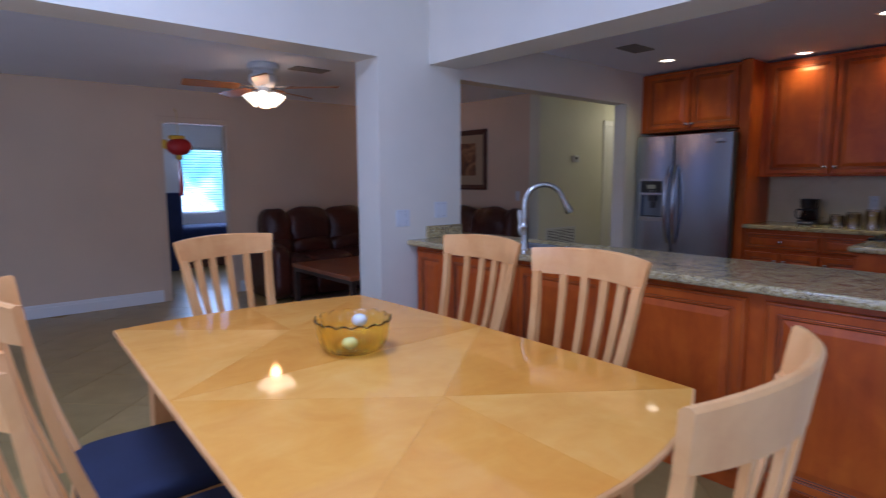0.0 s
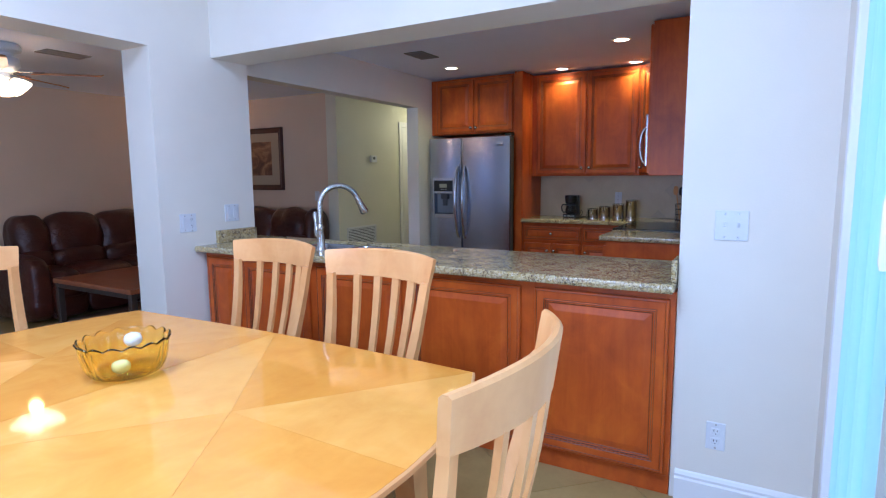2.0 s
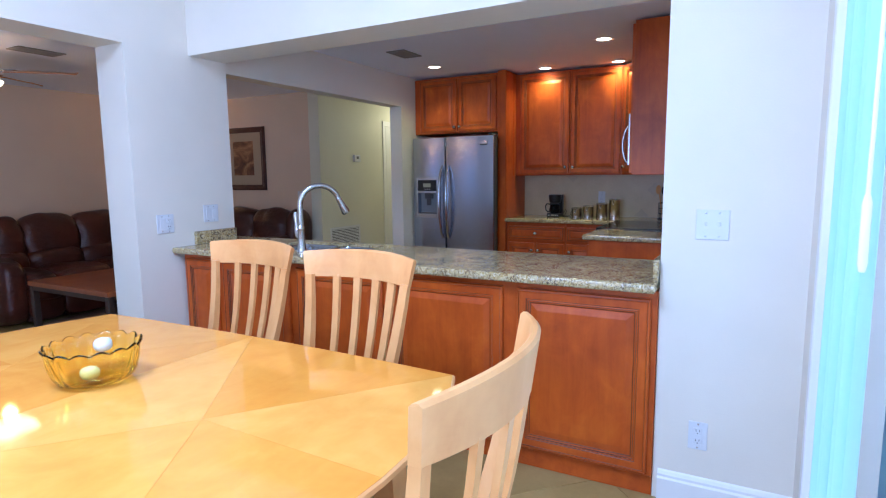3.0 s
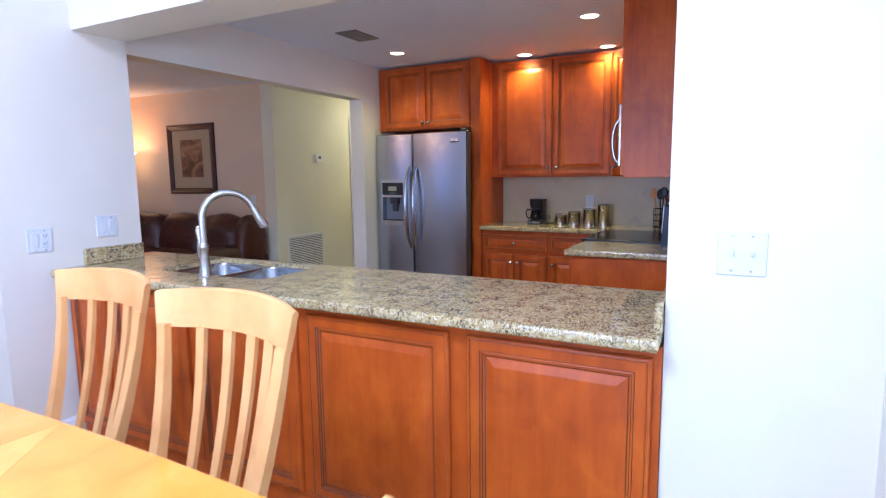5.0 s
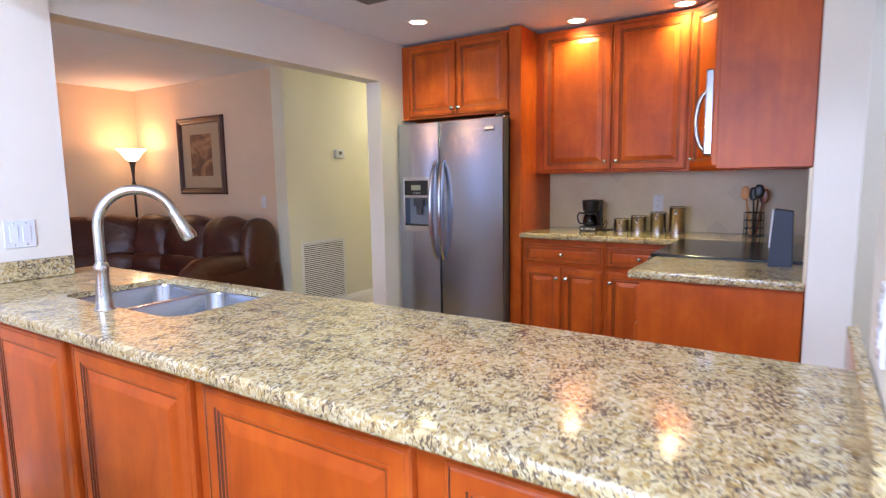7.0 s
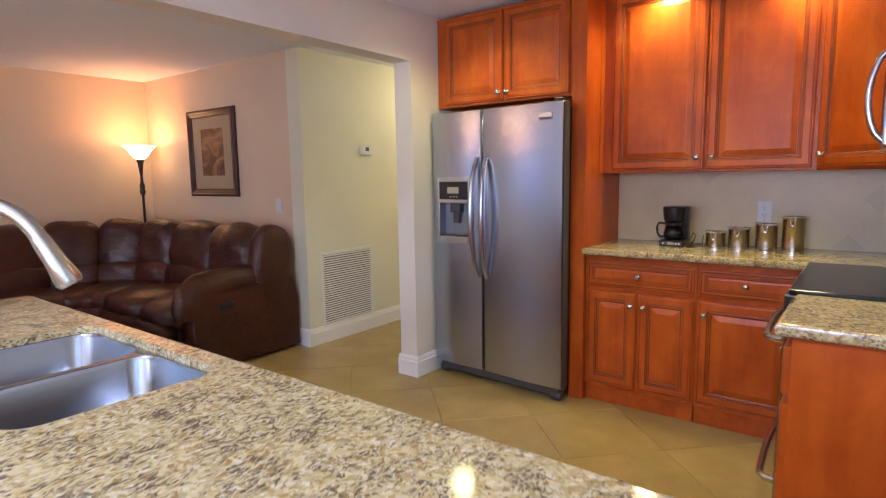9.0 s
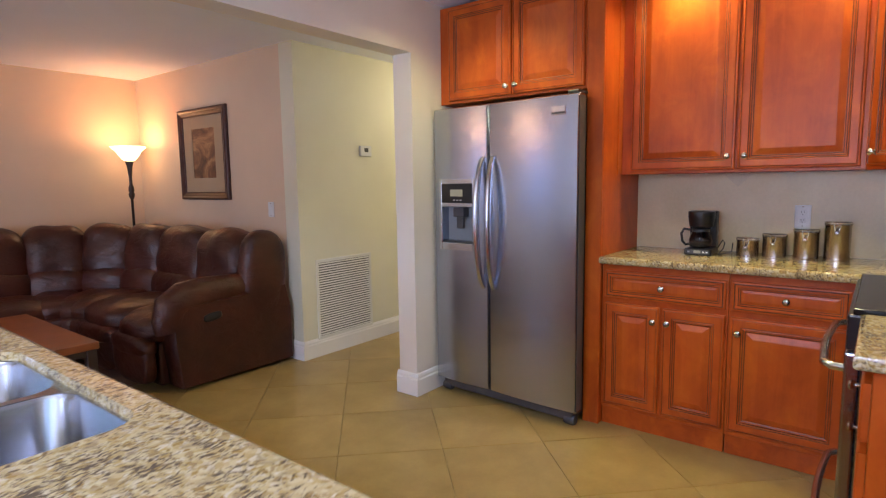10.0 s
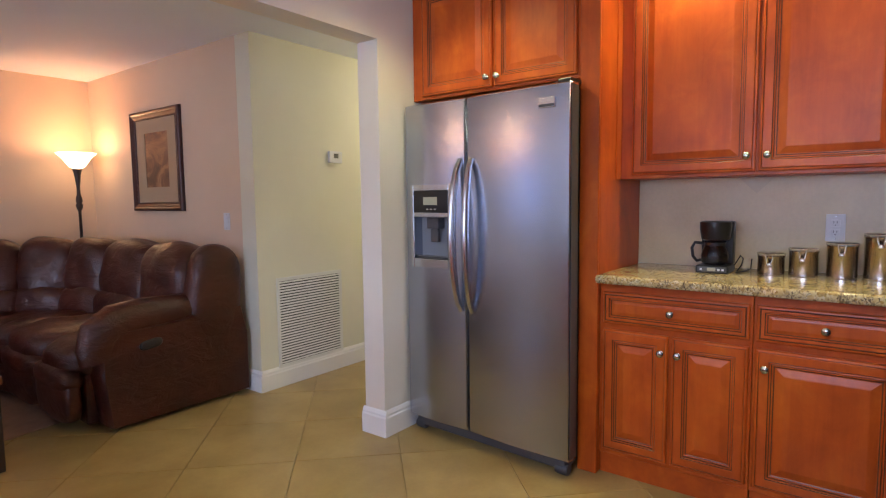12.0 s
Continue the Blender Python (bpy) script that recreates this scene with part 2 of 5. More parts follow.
# ---------------------------------------------------------------- mesh helpers
def part(name, bm, mat, parent=None, label="", smooth=False, loc=None):
    """Links a bmesh as one mesh object under a thing or a part."""
    me = bpy.data.meshes.new(name)
    bmesh.ops.recalc_face_normals(bm, faces=bm.faces)
    bm.to_mesh(me)
    bm.free()
    for m in mat if isinstance(mat, (list, tuple)) else (mat,):
        me.materials.append(m)
    if smooth:
        me.polygons.foreach_set("use_smooth", [True] * len(me.polygons))
        me.set_sharp_from_angle(angle=radians(smooth if smooth is not True else 50))
    ob = new(name, me)
    if parent:
        ob.parent = parent
    if loc:
        ob.location = loc
    if label:
        tagged(ob, label)
    return ob


def thing(name, label, category, m=None, group="", kind=""):
    ob = tagged(new(name), label, category, group, kind)
    ob.empty_display_size = 0.1
    if m is not None:
        ob.matrix_world = m
    return ob


def addbox(bm, lo, hi, bev=0.0, seg=2, m=None, mat=0):
    t = bmesh.new()
    bmesh.ops.create_cube(t, size=1.0)
    for v in t.verts:
        v.co = Vector([(l + h) / 2 + c * (h - l) for l, h, c in zip(lo, hi, v.co)])
    if bev:
        bmesh.ops.bevel(t, geom=t.edges[:], offset=bev, segments=seg, profile=0.5, affect="EDGES")
    if m is not None:
        bmesh.ops.transform(t, matrix=m, verts=t.verts)
    put(bm, t, mat)
    return bm


def put(bm, t, mat=0):
    """Adds bmesh t to bm."""
    table = {v: bm.verts.new(v.co) for v in t.verts}
    for f in t.faces:
        g = bm.faces.new([table[v] for v in f.verts])
        g.material_index = mat if mat else f.material_index
        g.smooth = f.smooth
    t.free()


def box(lo, hi, bev=0.0, seg=2, m=None):
    return addbox(bmesh.new(), lo, hi, bev, seg, m)


def loft(bm, rings, caps=True, closed=False, mat=0):
    rows = [[bm.verts.new(p) for p in ring] for ring in rings]
    pairs = list(zip(rows, rows[1:])) + ([(rows[-1], rows[0])] if closed else [])
    k = len(rows[0])
    for a, b in pairs:
        for i in range(k):
            f = bm.faces.new((a[i], a[(i + 1) % k], b[(i + 1) % k], b[i]))
            f.material_index = mat
    if caps and not closed:
        bm.faces.new(rows[0][::-1]).material_index = mat
        bm.faces.new(rows[-1]).material_index = mat
    return bm


def lathe(bm, profile, c=(0, 0, 0), seg=24, wave=None, mat=0):
    rings = []
    for r, z in profile:
        ring = []
        for i in range(seg):
            a = 2 * math.pi * i / seg
            k, dz = wave(a, z) if wave else (1.0, 0.0)
            ring.append((c[0] + max(r, 1e-4) * k * math.cos(a), c[1] + max(r, 1e-4) * k * math.sin(a), c[2] + z + dz))
        rings.append(ring)
    return loft(bm, rings, True, False, mat)


def tube(bm, pts, radius, seg=10, mat=0, flat=1.0):
    pts = [Vector(p) for p in pts]
    rings = []
    up = Vector((0, 0, 1))
    prev = None
    for i, p in enumerate(pts):
        d = (pts[min(i + 1, len(pts) - 1)] - pts[max(i - 1, 0)]).normalized()
        if prev is None:
            side = d.cross(up if abs(d.z) < 0.9 else Vector((0, 1, 0))).normalized()
        else:
            side = (prev - d * prev.dot(d)).normalized()
        prev = side
        other = d.cross(side)
        r = radius(i / (len(pts) - 1)) if callable(radius) else radius
        rings.append([p + side * r * math.cos(2 * math.pi * k / seg) + other * r * flat * math.sin(2 * math.pi * k / seg) for k in range(seg)])
    return loft(bm, rings, True, False, mat)


def arc(c, r, a0, a1, n, u, v):
    c, u, v = Vector(c), Vector(u), Vector(v)
    return [c + u * r * math.cos(a0 + (a1 - a0) * i / n) + v * r * math.sin(a0 + (a1 - a0) * i / n) for i in range(n + 1)]


def puff(size, power=4.0, cuts=7, wrinkle=0.0, seed=0.0, m=None, sag=0.0):
    """A stuffed cushion: a rounded block with uneven folds."""
    t = bmesh.new()
    bmesh.ops.create_cube(t, size=2.0)
    bmesh.ops.subdivide_edges(t, edges=t.edges[:], cuts=cuts, use_grid_fill=True)
    for v in t.verts:
        p = v.co
        k = (abs(p.x) ** power + abs(p.y) ** power + abs(p.z) ** power) ** (1 / power)
        q = p / k
        v.co = Vector((q.x * size[0] / 2, q.y * size[1] / 2, q.z * size[2] / 2 - sag * (1 - min(1, abs(q.x))) * size[2]))
        if wrinkle:
            v.co += q.normalized() * wrinkle * noise.noise(Vector((v.co.x * 7 + seed, v.co.y * 7, v.co.z * 7 - seed)))
    if m is not None:
        bmesh.ops.transform(t, matrix=m, verts=t.verts)
    return t


# ---------------------------------------------------------------- structure
CEIL_K, CEIL_L, CEIL_D = 2.365, 2.31, 3.05
SOFFIT = 2.11


def structure(name, boxes, mat, label, category, bev=0.0):
    bm = bmesh.new()
    for lo, hi in boxes:
        addbox(bm, lo, hi, bev)
    ob = part(name, bm, mat)
    return tagged(ob, label, category, kind="structure")


floor = structure("floor", [((-2.2, -1.9, -0.12), (9.4, 10.4, -0.008))], GROUT, "beige stone tile floor laid diagonally with thin joints", "floor")
wall_north = structure("wall_north", [((-2.0, 3.49, SOFFIT), (3.38, 3.75, CEIL_D)), ((2.66, 3.49, 0), (3.38, 3.75, SOFFIT)), ((-2.0, 3.49, 0), (-1.5, 3.75, SOFFIT))],
                       WALL, "cream painted wall with a wide opening to the living room", "wall")
wall_bar = structure("wall_bar", [((3.09, 0.62, SOFFIT), (3.38, 3.49, CEIL_D)), ((2.965, 0.02, 0), (3.38, 0.62, CEIL_D))],
                     WALL, "cream painted wall with a pass-through above the bar", "wall")
wall_kitchen_north = structure("wall_kitchen_north", [((3.38, 3.53, 2.052), (5.645, 3.67, 2.6)), ((5.645, 3.53, 0), (6.6, 3.67, 2.6))],
                               WALL, "cream painted wall with a wide cased opening", "wall")
wall_kitchen_east = structure("wall_kitchen_east", [((6.45, -1.5, 0), (6.6, -1.2, 2.6)), ((6.45, -0.2, 0), (6.6, 3.53, 2.6)), ((6.45, -1.2, 0), (6.6, -0.2, 0.95)), ((6.45, -1.2, 2.05), (6.6, -0.2, 2.6))], WALL, "cream painted kitchen wall", "wall")
wall_kitchen_south = structure("wall_kitchen_south", [((4.56, 0.58, 0), (6.45, 0.72, 2.6)), ((3.38, 0.58, 2.2), (4.56, 0.72, 2.6))], WALL, "cream painted wall ending beside the range counter", "wall", 0.004)
wall_passage = structure("wall_passage", [((3.25, -1.65, 0), (6.6, -1.5, 2.6)), ((3.25, -1.5, 0), (3.38, 0.02, 2.6))], WALL, "cream painted wall of the side passage", "wall")
wall_living_east = structure("wall_living_east", [((5.69, 4.82, 0), (5.84, 7.2, 2.6))], PEACH, "peach painted living room wall", "wall", 0.006)
wall_hall = structure("wall_hall", [((5.69, 4.67, 0), (9.2, 4.82, 2.6))], HALLTINT, "cream hallway wall tinted with the hall lamp's yellow-green light", "wall")
wall_hall_end = structure("wall_hall_end", [((9.05, 3.4, 0), (9.2, 4.67, 2.6)), ((6.6, 3.51, 0), (9.05, 3.64, 2.6))], HALLTINT, "cream wall at the hallway's end tinted with lamp light", "wall")
wall_living_north = structure("wall_living_north", [((-2.0, 7.05, 0), (-1.45, 7.2, 2.6)), ((-0.15, 7.05, 0), (2.27, 7.2, 2.6)), ((-1.45, 7.05, 0), (-0.15, 7.2, 0.85)), ((-1.45, 7.05, 2.05), (-0.15, 7.2, 2.6)), ((2.98, 7.05, 0), (5.69, 7.2, 2.6)), ((2.27, 7.05, 1.95), (2.98, 7.2, 2.6))],
                              PEACH, "peach painted wall with a bedroom doorway", "wall")
wall_west = structure("wall_west", [((-2.15, -0.1, 0), (-2.0, 0.55, 3.2)), ((-2.15, 2.95, 0), (-2.0, 7.2, 3.2)), ((-2.15, 0.55, 0), (-2.0, 2.95, 0.25)), ((-2.15, 0.55, 2.25), (-2.0, 2.95, 3.2))], WALL, "cream painted end wall", "wall")
wall_south = structure("wall_south", [((-2.0, -0.1, 2.15), (2.965, 0.12, 3.2)), ((2.62, -0.1, 0), (2.965, 0.12, 2.15)), ((-2.0, -0.1, 0), (-1.6, 0.12, 2.15))],
                       WALL, "cream painted wall around the sliding glass door", "wall")
bedroom = structure("wall_bedroom", [((1.2, 7.2, 0), (1.3, 10.2, 2.6)), ((5.0, 7.2, 0), (5.1, 10.2, 2.6)), ((1.2, 10.1, 0), (3.3, 10.25, 2.6)), ((4.05, 10.1, 0), (5.1, 10.25, 2.6)),
                                     ((3.3, 10.1, 0), (4.05, 10.25, 0.78)), ((3.3, 10.1, 1.86), (4.05, 10.25, 2.6))], WALL, "pale bedroom wall with a window", "wall")
tagged(structure("ceiling_kitchen", [((3.38, -1.5, CEIL_K), (6.45, 3.53, CEIL_K + 0.1))], CEIL, "white textured kitchen ceiling", "ceiling"))
tagged(structure("ceiling_living", [((-2.0, 3.75, CEIL_L), (9.2, 7.05, CEIL_L + 0.1)), ((3.38, 3.67, CEIL_L), (9.2, 3.75, CEIL_L + 0.1)), ((1.2, 7.2, CEIL_L), (5.1, 10.2, CEIL_L + 0.1))], CEIL, "white textured living room ceiling", "ceiling"))
tagged(structure("ceiling_dining", [((-2.0, 0.0, CEIL_D), (0.2, 3.5, CEIL_D + 0.1)), ((1.2, 0.0, CEIL_D), (3.1, 3.5, CEIL_D + 0.1)), ((0.2, 0.0, CEIL_D), (1.2, 1.2, CEIL_D + 0.1)), ((0.2, 2.2, CEIL_D), (1.2, 3.5, CEIL_D + 0.1))], CEIL, "white textured dining room ceiling", "ceiling"))
tagged(structure("ground", [((-60, -80, -0.25), (60, 80, -0.13))], painted("patio_ground", (0.22, 0.24, 0.14), 0.9, 0.3), "patio and lawn outside the windows", "ground"))


def board(name, a, b, inward, height=0.13):
    """A moulded baseboard from a to b, standing out towards inward."""
    a, b, n = Vector((*a, 0)), Vector((*b, 0)), Vector((*inward, 0)).normalized()
    prof = [(0, 0), (0.016, 0), (0.016, height * 0.72), (0.011, height * 0.78), (0.011, height * 0.86), (0.005, height * 0.95), (0, height)]
    bm = bmesh.new()
    loft(bm, [[p + n * d + Vector((0, 0, z)) for d, z in prof] for p in (a, b)])
    return tagged(part(name, bm, TRIM), "white moulded baseboard", "baseboard", kind="structure")


board("baseboard", (2.965, 0.12), (2.965, 0.6), (-1, 0))
board("baseboard", (2.6602, 3.49), (2.945, 3.49), (0, -1))
board("baseboard", (2.66, 3.474), (2.66, 3.75), (-1, 0))
board("baseboard", (5.645, 3.514), (5.645, 3.686), (-1, 0), 0.14)
board("baseboard", (5.6452, 3.53), (5.90, 3.53), (0, -1), 0.14)
board("baseboard", (5.6452, 3.67), (8.9, 3.67), (0, 1), 0.14)
board("baseboard", (5.69, 4.654), (5.69, 7.05), (-1, 0), 0.14)
board("baseboard", (5.6902, 4.67), (7.0, 4.67), (0, -1), 0.14)
board("baseboard", (-2.0, 7.05), (2.2, 7.05), (0, -1))
board("baseboard", (3.05, 7.05), (5.69, 7.05), (0, -1))
board("baseboard", (4.56, 0.56), (4.56, 0.72), (-1, 0))


# ---------------------------------------------------------------- cabinets
DOOR_PROFILE = [(0, 0.0, 0), (0, 0.014, 0), (0.004, 0.019, 0), (0.010, 0.020, 0), (0.012, 0.0175, 1), (0.015, 0.020, 0), (0.044, 0.020, 0),
                (0.047, 0.0165, 1), (0.052, 0.0175, 0), (0.055, 0.0125, 1), (0.060, 0.0125, 0), (0.064, 0.0105, 1), (0.067, 0.0105, 0), (0.092, 0.0175, 0), (0.096, 0.0182, 0)]
DRAWER_PROFILE = [(0, 0.0, 0), (0, 0.014, 0), (0.004, 0.019, 0), (0.010, 0.020, 0), (0.012, 0.017, 1), (0.015, 0.020, 1), (0.026, 0.020, 0),
                  (0.029, 0.014, 1), (0.034, 0.014, 0), (0.037, 0.010, 1), (0.040, 0.010, 0), (0.050, 0.013, 0)]


def raised_front(w, h, profile):
    """A cabinet front in the xz plane, its face towards -y, with moulded frame and raised field."""
    bm = bmesh.new()
    rows = []
    for inset, d, _ in profile:
        x, z0, z1 = w / 2 - inset, inset, h - inset
        rows.append([bm.verts.new(p) for p in ((-x, -d, z0), (x, -d, z0), (x, -d, z1), (-x, -d, z1))])
    for (a, b), (_, _, dark) in zip(zip(rows, rows[1:]), profile[1:]):
        for i in range(4):
            bm.faces.new((a[i], a[(i + 1) % 4], b[(i + 1) % 4], b[i])).material_index = dark
    bm.faces.new(rows[-1])
    bm.faces.new(rows[0][::-1])
    return bm


def knob(parent, x, z):
    bm = bmesh.new()
    lathe(bm, [(0.010, 0), (0.010, 0.003), (0.005, 0.005), (0.005, 0.014), (0.013, 0.019), (0.0155, 0.024), (0.012, 0.029), (0.004, 0.031)], seg=16)
    bmesh.ops.transform(bm, matrix=pose(x, -0.019, z, 90), verts=bm.verts)
    return part("knob", bm, NICKEL, parent, "round satin nickel knob", True)


def cabinet(name, label, m, w, d, z0, z1, fronts, toe=0.0, group="", hollow=False):
    """A cabinet unit: local x along its face from 0 to w, the face towards -y. fronts: kind, x0, x1, z0, z1, knob x, knob z."""
    c = thing(name, label, "cabinet", m, group)
    bm = bmesh.new()
    for lo, hi in (((0, 0, z0 + toe), (w, 0.02, z1)), ((0, d - 0.02, z0 + toe), (w, d, z1)), ((0, 0.02, z0 + toe), (0.02, d - 0.02, z1)), ((w - 0.02, 0.02, z0 + toe), (w, d - 0.02, z1))) if hollow \
            else (((0, 0, z0 + toe), (w, d, z1)),):
        addbox(bm, lo, hi, 0.002, 1)
    part("body", bm, CHERRY, c)
    if toe:
        part("toe_board", box((0.002, 0.018, z0), (w - 0.002, d, z0 + toe), 0.001, 1), CHERRY_H, c)
    for kind, x0, x1, f0, f1, kx, kz in fronts:
        f = part(kind, raised_front(x1 - x0, f1 - f0, DRAWER_PROFILE if kind == "drawer_front" else DOOR_PROFILE), (CHERRY, GLAZE), c,
                 loc=((x0 + x1) / 2, -0.001, f0))
        if kx is not None:
            knob(f, kx - (x0 + x1) / 2, kz - f0)
    return c


FACE_WEST = -90
# bar below the pass-through
cabinet("bar_cabinet", "cherry wood bar front with raised panels below granite", pose(2.95, 3.47, 0, 0, 0, FACE_WEST), 2.848, 0.60, 0, 0.874,
        [("door_panel", 3.47 - b, 3.47 - a, 0.105, 0.845, None, None) for a, b in ((0.645, 1.215), (1.285, 1.89), (1.945, 2.52), (2.575, 3.11), (3.16, 3.44))], 0.09, hollow=True)
# over the refrigerator
cabinet("wall_cabinet", "cherry wall cabinet with two doors above the refrigerator", pose(5.92, 3.527, 0, 0, 0, FACE_WEST), 0.960, 0.53, 1.776, 2.345,
        [("cabinet_door", 0.07, 0.507, 1.792, 2.325, 0.482, 1.838), ("cabinet_door", 0.517, 0.945, 1.792, 2.325, 0.542, 1.838)])
tall = thing("tall_end_panel", "tall cherry wood end panel beside the refrigerator", "panel")
part("side_panel", box((5.921, 2.475, 0), (6.448, 2.563, 2.355), 0.002, 1), CHERRY, tall)
part("face_stile", box((5.90, 2.474, 0), (5.920, 2.564, 2.357), 0.003, 1), CHERRY, tall)
part("scribe_strip", box((6.10, 2.470, 1.333), (6.158, 2.4745, 2.35), 0.001, 1), CHERRY, tall)
# upper cabinets on the east wall
cabinet("wall_cabinet", "cherry wall cabinet with two raised-panel doors", pose(6.16, 2.473, 0, 0, 0, FACE_WEST), 1.075, 0.288, 1.333, 2.345,
        [("cabinet_door", 0.055, 0.562, 1.348, 2.325, 0.53, 1.412), ("cabinet_door", 0.572, 1.055, 1.348, 2.325, 0.606, 1.412)])
# corner cabinet with a slanting face
corner = thing("corner_wall_cabinet", "cherry corner wall cabinet with a slanting door", "cabinet")
bm = bmesh.new()
plan = [(6.16, 1.397), (6.448, 1.397), (6.448, 0.722), (5.835, 0.722), (5.835, 1.06)]
loft(bm, [[(x, y, z) for x, y in plan] for z in (1.333, 2.345)])
part("body", bm, CHERRY, corner)
f = part("cabinet_door", raised_front(0.44, 0.977, DOOR_PROFILE), (CHERRY, GLAZE), corner)
f.matrix_local = pose(5.995, 1.231, 1.348, 0, 0, -134)
knob(f, -0.18, 0.06)
# over the range and beside it
cabinet("wall_cabinet", "cherry wall cabinet above the microwave", pose(5.834, 1.04, 0, 0, 0, 180), 0.752, 0.318, 1.80, 2.345,
        [("cabinet_door", 0.01, 0.37, 1.815, 2.325, 0.34, 1.86), ("cabinet_door", 0.38, 0.742, 1.815, 2.325, 0.41, 1.86)])
cabinet("wall_cabinet", "cherry wall cabinet with a plain end panel", pose(5.08, 1.04, 0, 0, 0, 180), 0.46, 0.318, 1.335, 2.345,
        [("cabinet_door", 0.01, 0.45, 1.350, 2.325, 0.05, 1.412)])
# base cabinets
cabinet("base_cabinet", "cherry base cabinet with a drawer and two doors", pose(5.93, 2.473, 0, 0, 0, FACE_WEST), 0.606, 0.518, 0, 0.874,
        [("drawer_front", 0.02, 0.596, 0.70, 0.838, 0.308, 0.769), ("cabinet_door", 0.02, 0.298, 0.125, 0.672, 0.272, 0.60), ("cabinet_door", 0.314, 0.596, 0.125, 0.672, 0.34, 0.60)], 0.10, "base cabinets")
cabinet("base_cabinet", "cherry base cabinet with a drawer and one door", pose(5.93, 1.865, 0, 0, 0, FACE_WEST), 0.475, 0.518, 0, 0.874,
        [("drawer_front", 0.012, 0.458, 0.70, 0.838, 0.23, 0.769), ("cabinet_door", 0.012, 0.458, 0.125, 0.672, 0.045, 0.60)], 0.10, "base cabinets")
cabinet("corner_base_cabinet", "cherry corner base cabinet beside the range", pose(6.448, 1.388, 0, 0, 0, 180), 0.60, 0.665, 0, 0.874, [], 0.10)
cabinet("base_cabinet", "cherry base cabinet with a plain end panel beside the range", pose(5.075, 1.325, 0, 0, 0, 180), 0.435, 0.60, 0, 0.874,
        [("drawer_front", 0.012, 0.423, 0.70, 0.838, 0.217, 0.769), ("cabinet_door", 0.012, 0.423, 0.125, 0.672, 0.06, 0.60)], 0.10, "base cabinets")


# ---------------------------------------------------------------- worktops and sink
def rrect(x0, x1, y0, y1, r, n=6):
    pts = []
    for cx, cy, a in ((x1 - r, y1 - r, 0), (x0 + r, y1 - r, 90), (x0 + r, y0 + r, 180), (x1 - r, y0 + r, 270)):
        for i in range(n + 1):
            t = radians(a + 90 * i / n)
            pts.append((cx + r * math.cos(t), cy + r * math.sin(t)))
    return pts


def slab(loops, z0, z1, bev=0.0, seg=3):
    """A plate with the first loop as its outline and the others as holes; the outline's edges rounded."""
    bm = bmesh.new()
    edges, outline = [], set()
    for k, loop in enumerate(loops):
        vs = [bm.verts.new((x, y, z0)) for x, y in loop]
        if k == 0:
            outline = {(round(x, 4), round(y, 4)) for x, y in loop}
        edges += [bm.edges.new((a, b)) for a, b in zip(vs, vs[1:] + vs[:1])]
    bmesh.ops.triangle_fill(bm, use_beauty=True, use_dissolve=False, edges=edges)
    made = bmesh.ops.extrude_face_region(bm, geom=bm.faces[:])
    for v in made["geom"]:
        if isinstance(v, bmesh.types.BMVert):
            v.co.z = z1
    if bev:
        bm.normal_update()
        rim = [e for e in bm.edges if all((round(v.co.x, 4), round(v.co.y, 4)) in outline for v in e.verts) and abs(e.verts[0].co.z - e.verts[1].co.z) < 1e-6
               and len(e.link_faces) == 2 and sum(abs(f.normal.z) < 0.5 for f in e.link_faces) == 1]
        bmesh.ops.bevel(bm, geom=rim, offset=bev, segments=seg, profile=0.5, affect="EDGES")
    return bm


def worktop(loops, owner):
    """A granite slab whose level faces stay flat beside the rounded edge."""
    ob = part("slab", slab(loops, 0.876, TOP, 0.012), GRANITE, owner, smooth=40)
    for p in ob.data.polygons:
        if abs(p.normal.z) > 0.98:
            p.use_smooth = False
    return ob


TOP = 0.915
top = thing("bar_countertop", "speckled cream and brown granite bar countertop with rounded edges", "countertop")
hole = rrect(3.105, 3.508, 2.288, 2.985, 0.065)
worktop([[(2.878, 0.625), (3.568, 0.625), (3.568, 3.66), (3.385, 3.66), (3.385, 3.485), (2.878, 3.485)], hole], top)
part("side_splash", box((3.045, 3.462, TOP + 0.001), (3.372, 3.488, 1.0), 0.004), GRANITE, top)
part("side_splash", box((2.93, 0.622, TOP + 0.001), (3.564, 0.644, 1.005), 0.004), GRANITE, top)
top = thing("corner_countertop", "speckled granite countertop along the kitchen wall", "countertop")
worktop([[(5.868, 2.472), (6.446, 2.472), (6.446, 0.724), (5.838, 0.724), (5.838, 1.36), (5.868, 1.40)]], top)
top = thing("range_side_countertop", "speckled granite countertop beside the range", "countertop")
worktop([[(4.605, 0.724), (5.08, 0.724), (5.08, 1.362), (4.605, 1.362)]], top)

sink = thing("kitchen_sink", "double bowl stainless steel sink set under granite", "sink")
north, south = rrect(3.112, 3.501, 2.646, 2.978, 0.06), rrect(3.112, 3.501, 2.295, 2.624, 0.06)
part("flange", slab([rrect(3.106, 3.507, 2.289, 2.984, 0.064), north, south], 0.889, 0.8945), SINKSTEEL, sink)
